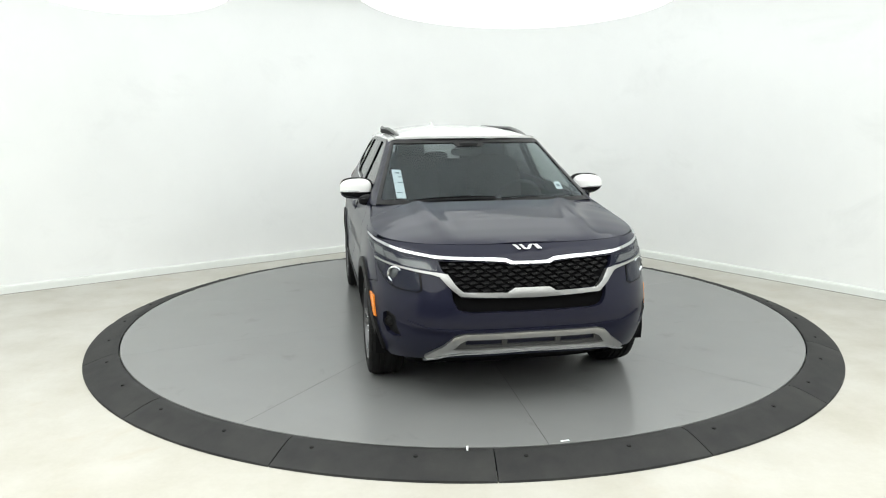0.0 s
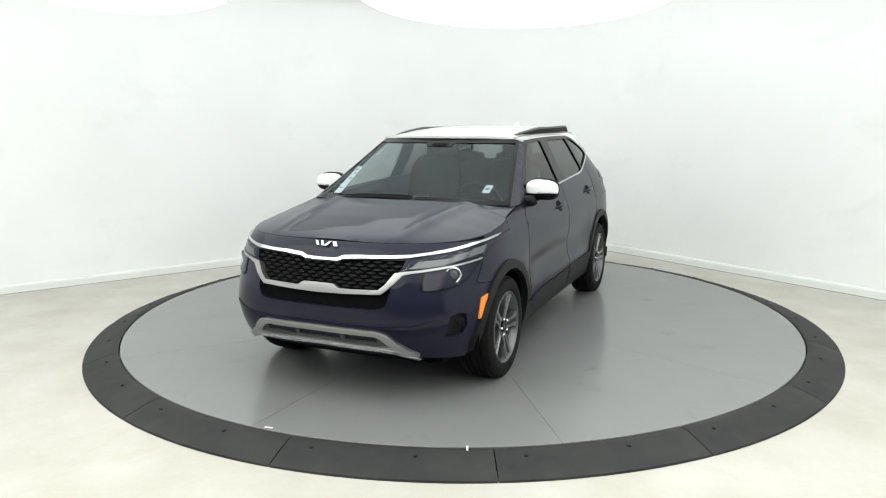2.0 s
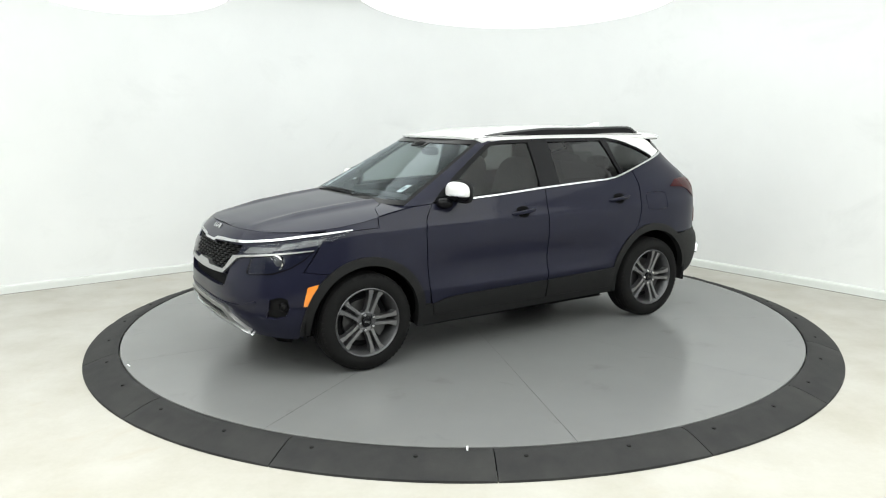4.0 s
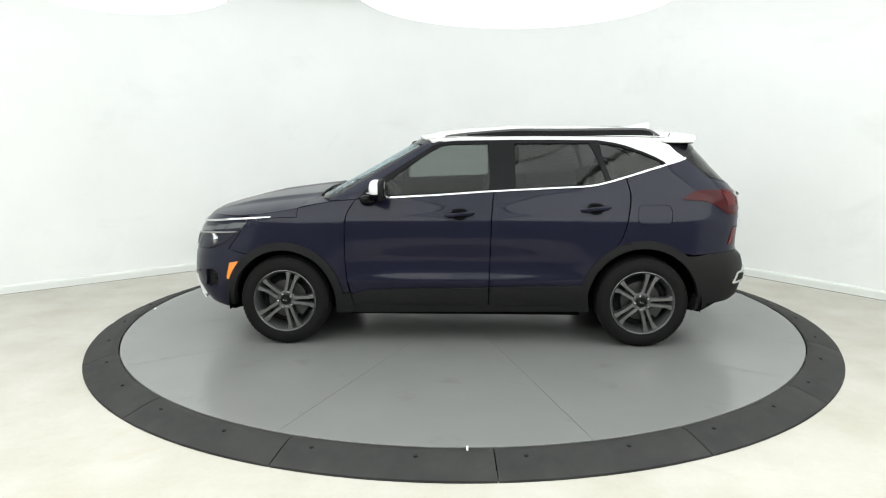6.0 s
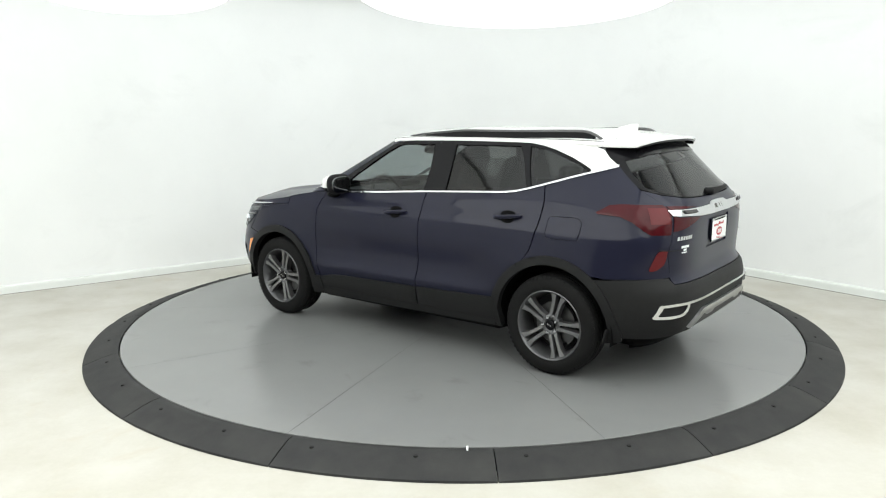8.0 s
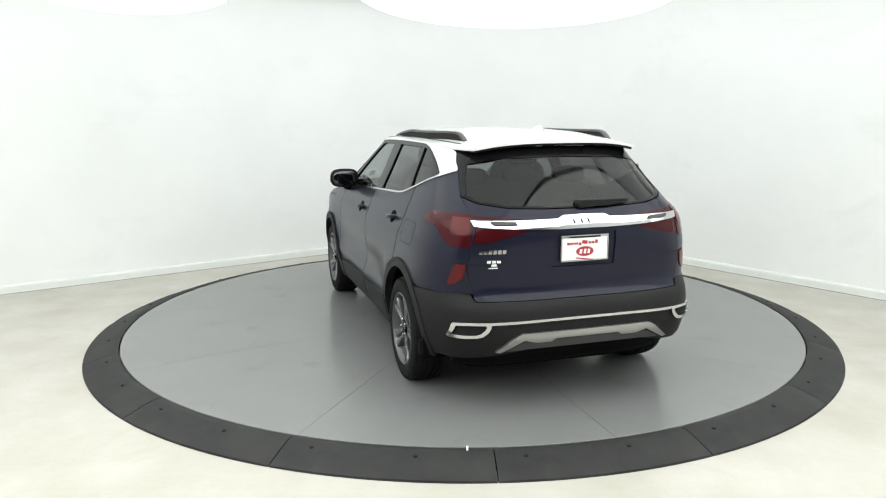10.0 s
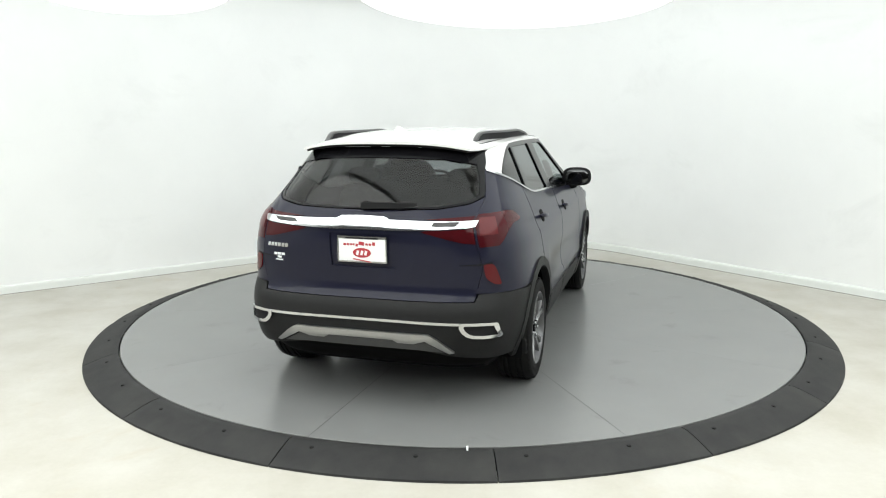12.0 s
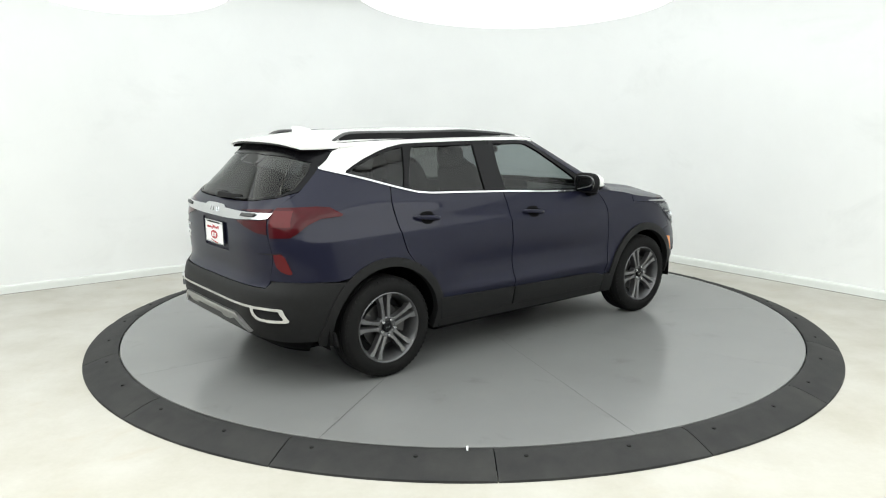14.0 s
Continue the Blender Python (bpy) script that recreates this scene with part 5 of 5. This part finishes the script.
SQ = [(-0.008, -0.005), (-0.006, 0.006), (0.006, 0.006), (0.008, -0.005)]
for pts in (((1.06, 0.10, 1.105), (1.035, 0.30, 1.112), (1.005, 0.50, 1.108), (0.975, 0.62, 1.104)),
            ((1.05, -0.55, 1.098), (1.05, -0.35, 1.112), (1.055, -0.10, 1.116), (1.05, 0.06, 1.112))):
    w = part("wiper", sweep([tuple(p) for p in pts], SQ), M_MATTEB, car, "black windscreen wiper")
    part("wiper_blade", sweep([(x - 0.028, y, z + 0.004) for x, y, z in pts], [(-0.006, -0.010), (-0.004, 0.012), (0.004, 0.012), (0.006, -0.010)]), M_GLOSSB, w)


def on_rear(d, z, off):
    q = body(np.array(REAR_C + d), np.array(z))
    return (float(q[0]) - off, float(q[1]), float(q[2]))


wp = [on_rear(0.01, 1.185, 0.03), on_rear(-0.13, 1.188, 0.035), on_rear(-0.28, 1.190, 0.032), on_rear(-0.41, 1.195, 0.026)]
rw = part("rear_wiper", sweep(wp, lambda u: [(-0.010, -0.022 + 0.014 * u), (-0.008, 0.020 - 0.010 * u), (0.008, 0.020 - 0.010 * u), (0.010, -0.022 + 0.014 * u)]), M_MATTEB, tailgate, "black rear wiper")
part("wiper_pivot", revolve([(-0.05, 0.022), (0.0, 0.022), (0.008, 0.016), (0.010, 0.0)], 20, Matrix.Translation(on_rear(0.01, 1.183, 0.03)) @ Matrix.Rotation(radians(180), 4, "Z")), M_MATTEB, rw)


# ---- plate, lettering as bars, stickers ----
def slab(name, centre, size, material, parent, label="", rot=(0, 0, 0), bev=0.0015):
    bm = bmesh.new()
    bmesh.ops.create_cube(bm, size=1, matrix=Matrix.LocRotScale(centre, Euler([radians(a) for a in rot]), size))
    if bev:
        bmesh.ops.bevel(bm, geom=bm.edges[:], offset=min(bev, min(size) * 0.4), segments=2, affect="EDGES")
    return part(name, bm, material, parent, label, smooth=False)


PX = -2.094
plate = slab("dealer_plate", (PX, 0, 0.940), (0.006, 0.286, 0.142), M_PLATE, tailgate, "white dealer plate with red marks")
slab("plate_frame", (PX + 0.003, 0, 1.006), (0.014, 0.302, 0.016), M_CHROME, plate)
slab("plate_frame", (PX + 0.003, 0, 0.869), (0.014, 0.302, 0.010), M_CHROME, plate)
for y in (0.147, -0.147):
    slab("plate_frame", (PX + 0.003, y, 0.938), (0.014, 0.008, 0.146), M_CHROME, plate)
slab("plate_shadow", (PX - 0.0035, 0, 1.003), (0.004, 0.20, 0.010), M_MATTEB, plate)
# the dealer's name stands as plain bars
for y, w, z, h in ((0.104, 0.016, 0.966, 0.016), (0.084, 0.016, 0.966, 0.016), (0.066, 0.012, 0.967, 0.014), (0.050, 0.012, 0.967, 0.014), (0.031, 0.014, 0.963, 0.020),
                   (0.002, 0.034, 0.973, 0.024), (-0.030, 0.016, 0.969, 0.015), (-0.050, 0.016, 0.969, 0.015), (-0.072, 0.016, 0.973, 0.024), (0.0, 0.11, 0.876, 0.008)):
    slab("print_bar", (PX - 0.0035, y, z), (0.002, w, h * 0.8), M_REDINK, plate, rot=(8, 0, 0), bev=0)
oval = bmesh.new()
vs = [oval.verts.new((PX - 0.0045, 0.055 * math.cos(2 * math.pi * k / 32), 0.920 + 0.028 * math.sin(2 * math.pi * k / 32))) for k in range(32)]
f = oval.faces.new(vs)
r = bmesh.ops.extrude_face_region(oval, geom=[f])
for v in r["geom"]:
    if isinstance(v, bmesh.types.BMVert):
        v.co.x += 0.002
bmesh.ops.recalc_face_normals(oval, faces=oval.faces)
ov = part("print_oval", oval, M_REDINK, plate, smooth=False)
for y in (0.026, 0.0, -0.024):
    slab("print_bar", (PX - 0.0055, y, 0.920), (0.002, 0.014, 0.026), M_PLATE, plate, rot=(14, 0, 0), bev=0)
slab("print_bar", (PX - 0.0035, 0.09, 1.0), (0.001, 0.04, 0.004), M_INK, plate, bev=0)


def script_bars(name, d0, d1, z, h, n, parent, material):
    for k in range(n):
        a = d0 + (d1 - d0) * k / n
        b = d0 + (d1 - d0) * (k + 0.78) / n
        panel(name, [[R(a, z - h / 2), R(b, z - h / 2), R(b, z + h / 2), R(a, z + h / 2)]], body, material, parent, off=0.004, depth=0.004, border=0.02)


script_bars("badge_bar", 0.688, 0.535, 0.940, 0.022, 6, tailgate, M_CHROME)
script_bars("badge_bar", 0.640, 0.560, 0.885, 0.014, 3, tailgate, M_PAPER)
script_bars("badge_bar", 0.615, 0.580, 0.866, 0.012, 1, tailgate, M_PAPER)
script_bars("badge_bar", 0.630, 0.565, 0.850, 0.006, 1, tailgate, M_PAPER)


def on_screen(name, y0, y1, z0, z1, material, parent=None, label="", off=-0.012):
    return panel(name, [[(y0, z0), (y1, z0), (y1, z1), (y0, z1)]], screen, material, parent, off=off, depth=0.001, border=0.03, step=0.05, label=label)


st = on_screen("windscreen_sticker", -0.63, -0.565, 1.13, 1.305, M_PAPER, label="pale printed sticker inside the windscreen")
for z0, z1, y0, y1 in ((1.28, 1.288, -0.61, -0.58), (1.22, 1.228, -0.60, -0.57), (1.255, 1.262, -0.59, -0.57), (1.16, 1.166, -0.62, -0.585)):
    on_screen("print_bar", y0, y1, z0, z1, M_INK, st, off=-0.0105)
st = on_screen("windscreen_sticker", 0.548, 0.600, 1.165, 1.21, M_PAPER, label="small white sticker inside the windscreen")
on_screen("print_bar", 0.56, 0.585, 1.18, 1.195, M_INK, st, off=-0.0105)
# window price sheet on the rear door glass
sheet = [(-0.47, 1.20), (-0.47, 1.40), (-0.83, 1.40), (-0.83, 1.20)]
M_SHEET = pane_material("thin_paper_sheet", (0.55, 0.56, 0.55))
panel("window_sheet", [sheet], cabin, M_SHEET, rear_doors[0], off=-0.018, depth=0.001, step=0.06, label="pale paper sheet behind the glass")


# ---- cabin ----
def seat(name, x, y, w, label, h=0.62):
    cushion = blob((x, y, 0.72), (0.27, w, 0.10), 3.5)
    ob = part(name, cushion, M_SEAT, car, label)
    back = blob((0, 0, 0), (0.075, w * 0.98, h / 2), 3.4)
    back.transform(Matrix.Translation((x - 0.29, y, 0.74 + h / 2)) @ Matrix.Rotation(radians(-16), 4, "Y"))
    part("backrest", back, M_SEAT, ob)
    return ob


for y in (0.36, -0.36):
    s = seat("front_seat", 0.05, y, 0.245, "black cloth front seat")
    hr = blob((-0.385, y, 1.385), (0.05, 0.130, 0.085), 3.2)
    part("headrest", hr, M_SEAT, s)
    for dy in (-0.05, 0.05):
        part("headrest_post", sweep([(-0.33, y + dy, 1.22), (-0.36, y + dy, 1.34)], [(-0.006, -0.006), (0.006, -0.006), (0.006, 0.006), (-0.006, 0.006)]), M_CHROME, s)
s = seat("rear_seat", -0.80, 0.0, 0.60, "black cloth rear bench", 0.54)
for y in (0.36, 0.0, -0.36):
    part("headrest", blob((-1.165, y, 1.28), (0.04, 0.12, 0.06), 3.0), M_SEAT, s)
dash = blob((0.78, 0, 0.985), (0.22, 0.70, 0.105), 4.0, 40, 16)
dsh = part("dashboard", dash, M_TRIM, car, "dark grey dashboard")
part("screen_display", blob((0.62, -0.02, 1.09), (0.012, 0.16, 0.045), 5.0), M_GLOSSB, dsh)
tor = bmesh.new()
m = Matrix.Translation((0.50, 0.37, 1.03)) @ Matrix.Rotation(radians(-62), 4, "Y")
rings = []
for i in range(36):
    a = 2 * math.pi * i / 36
    rings.append([tor.verts.new(m @ Vector(((0.18 + 0.014 * math.cos(b)) * math.cos(a), (0.18 + 0.014 * math.cos(b)) * math.sin(a), 0.014 * math.sin(b)))) for b in [2 * math.pi * k / 8 for k in range(8)]])
for i in range(36):
    for k in range(8):
        tor.faces.new((rings[i][k], rings[(i + 1) % 36][k], rings[(i + 1) % 36][(k + 1) % 8], rings[i][(k + 1) % 8]))
bmesh.ops.recalc_face_normals(tor, faces=tor.faces)
sw = part("steering_wheel", tor, M_TRIM, car, "dark steering wheel")
part("wheel_boss", blob((0.52, 0.37, 1.02), (0.05, 0.16, 0.05), 2.5), M_TRIM, sw)
mirror_in = blob((0.315, 0, 1.405), (0.02, 0.125, 0.034), 3.0)
rv = part("rearview_mirror", mirror_in, M_MATTEB, car, "black interior mirror with sensor pod")
part("sensor_pod", blob((0.36, 0, 1.455), (0.07, 0.09, 0.028), 3.0), M_MATTEB, rv)
slab("parcel_shelf", (-1.55, 0, 1.06), (0.50, 1.20, 0.02), M_TRIM, car)

# ---- small marks on the turntable ----
tag = bmesh.new()
bmesh.ops.create_cube(tag, size=1, matrix=Matrix.LocRotScale((2.72 * math.cos(radians(0.5)), 2.72 * math.sin(radians(0.5)), 0.0006), Euler((0, 0, radians(8))), (0.012, 0.05, 0.001)))
part("paper_scrap", tag, M_PAPER, disc, "small white paper scrap", smooth=False)
tag = bmesh.new()
bmesh.ops.create_cube(tag, size=1, matrix=Matrix.LocRotScale((0.035, -2.765, 0.0032), None, (0.010, 0.05, 0.002)))
part("paint_mark", tag, M_PAPER, ramp_base, "small white mark", smooth=False)


# ---- motion: disc and car turn by the same angles, about separate centres fitted to the camera's view ----
def motions():
    times = [0.5 * k for k in range(29)]
    angle = {t: A0 + RATE * t + float(np.interp(t, [0, 3, 6, 14], [-1.3, -0.9, -0.1, 0.0])) for t in times}
    walk(disc, [(t, pose(RING_C.x, RING_C.y, 0, 0, 0, angle[t])) for t in times])
    rows = []
    for t in times:
        turn = pose(CAR_C.x, CAR_C.y, 0, 0, 0, angle[t])
        rows.append((t, turn @ Matrix.Translation(CAR_OFF)))
    walk(car, rows)


motions()
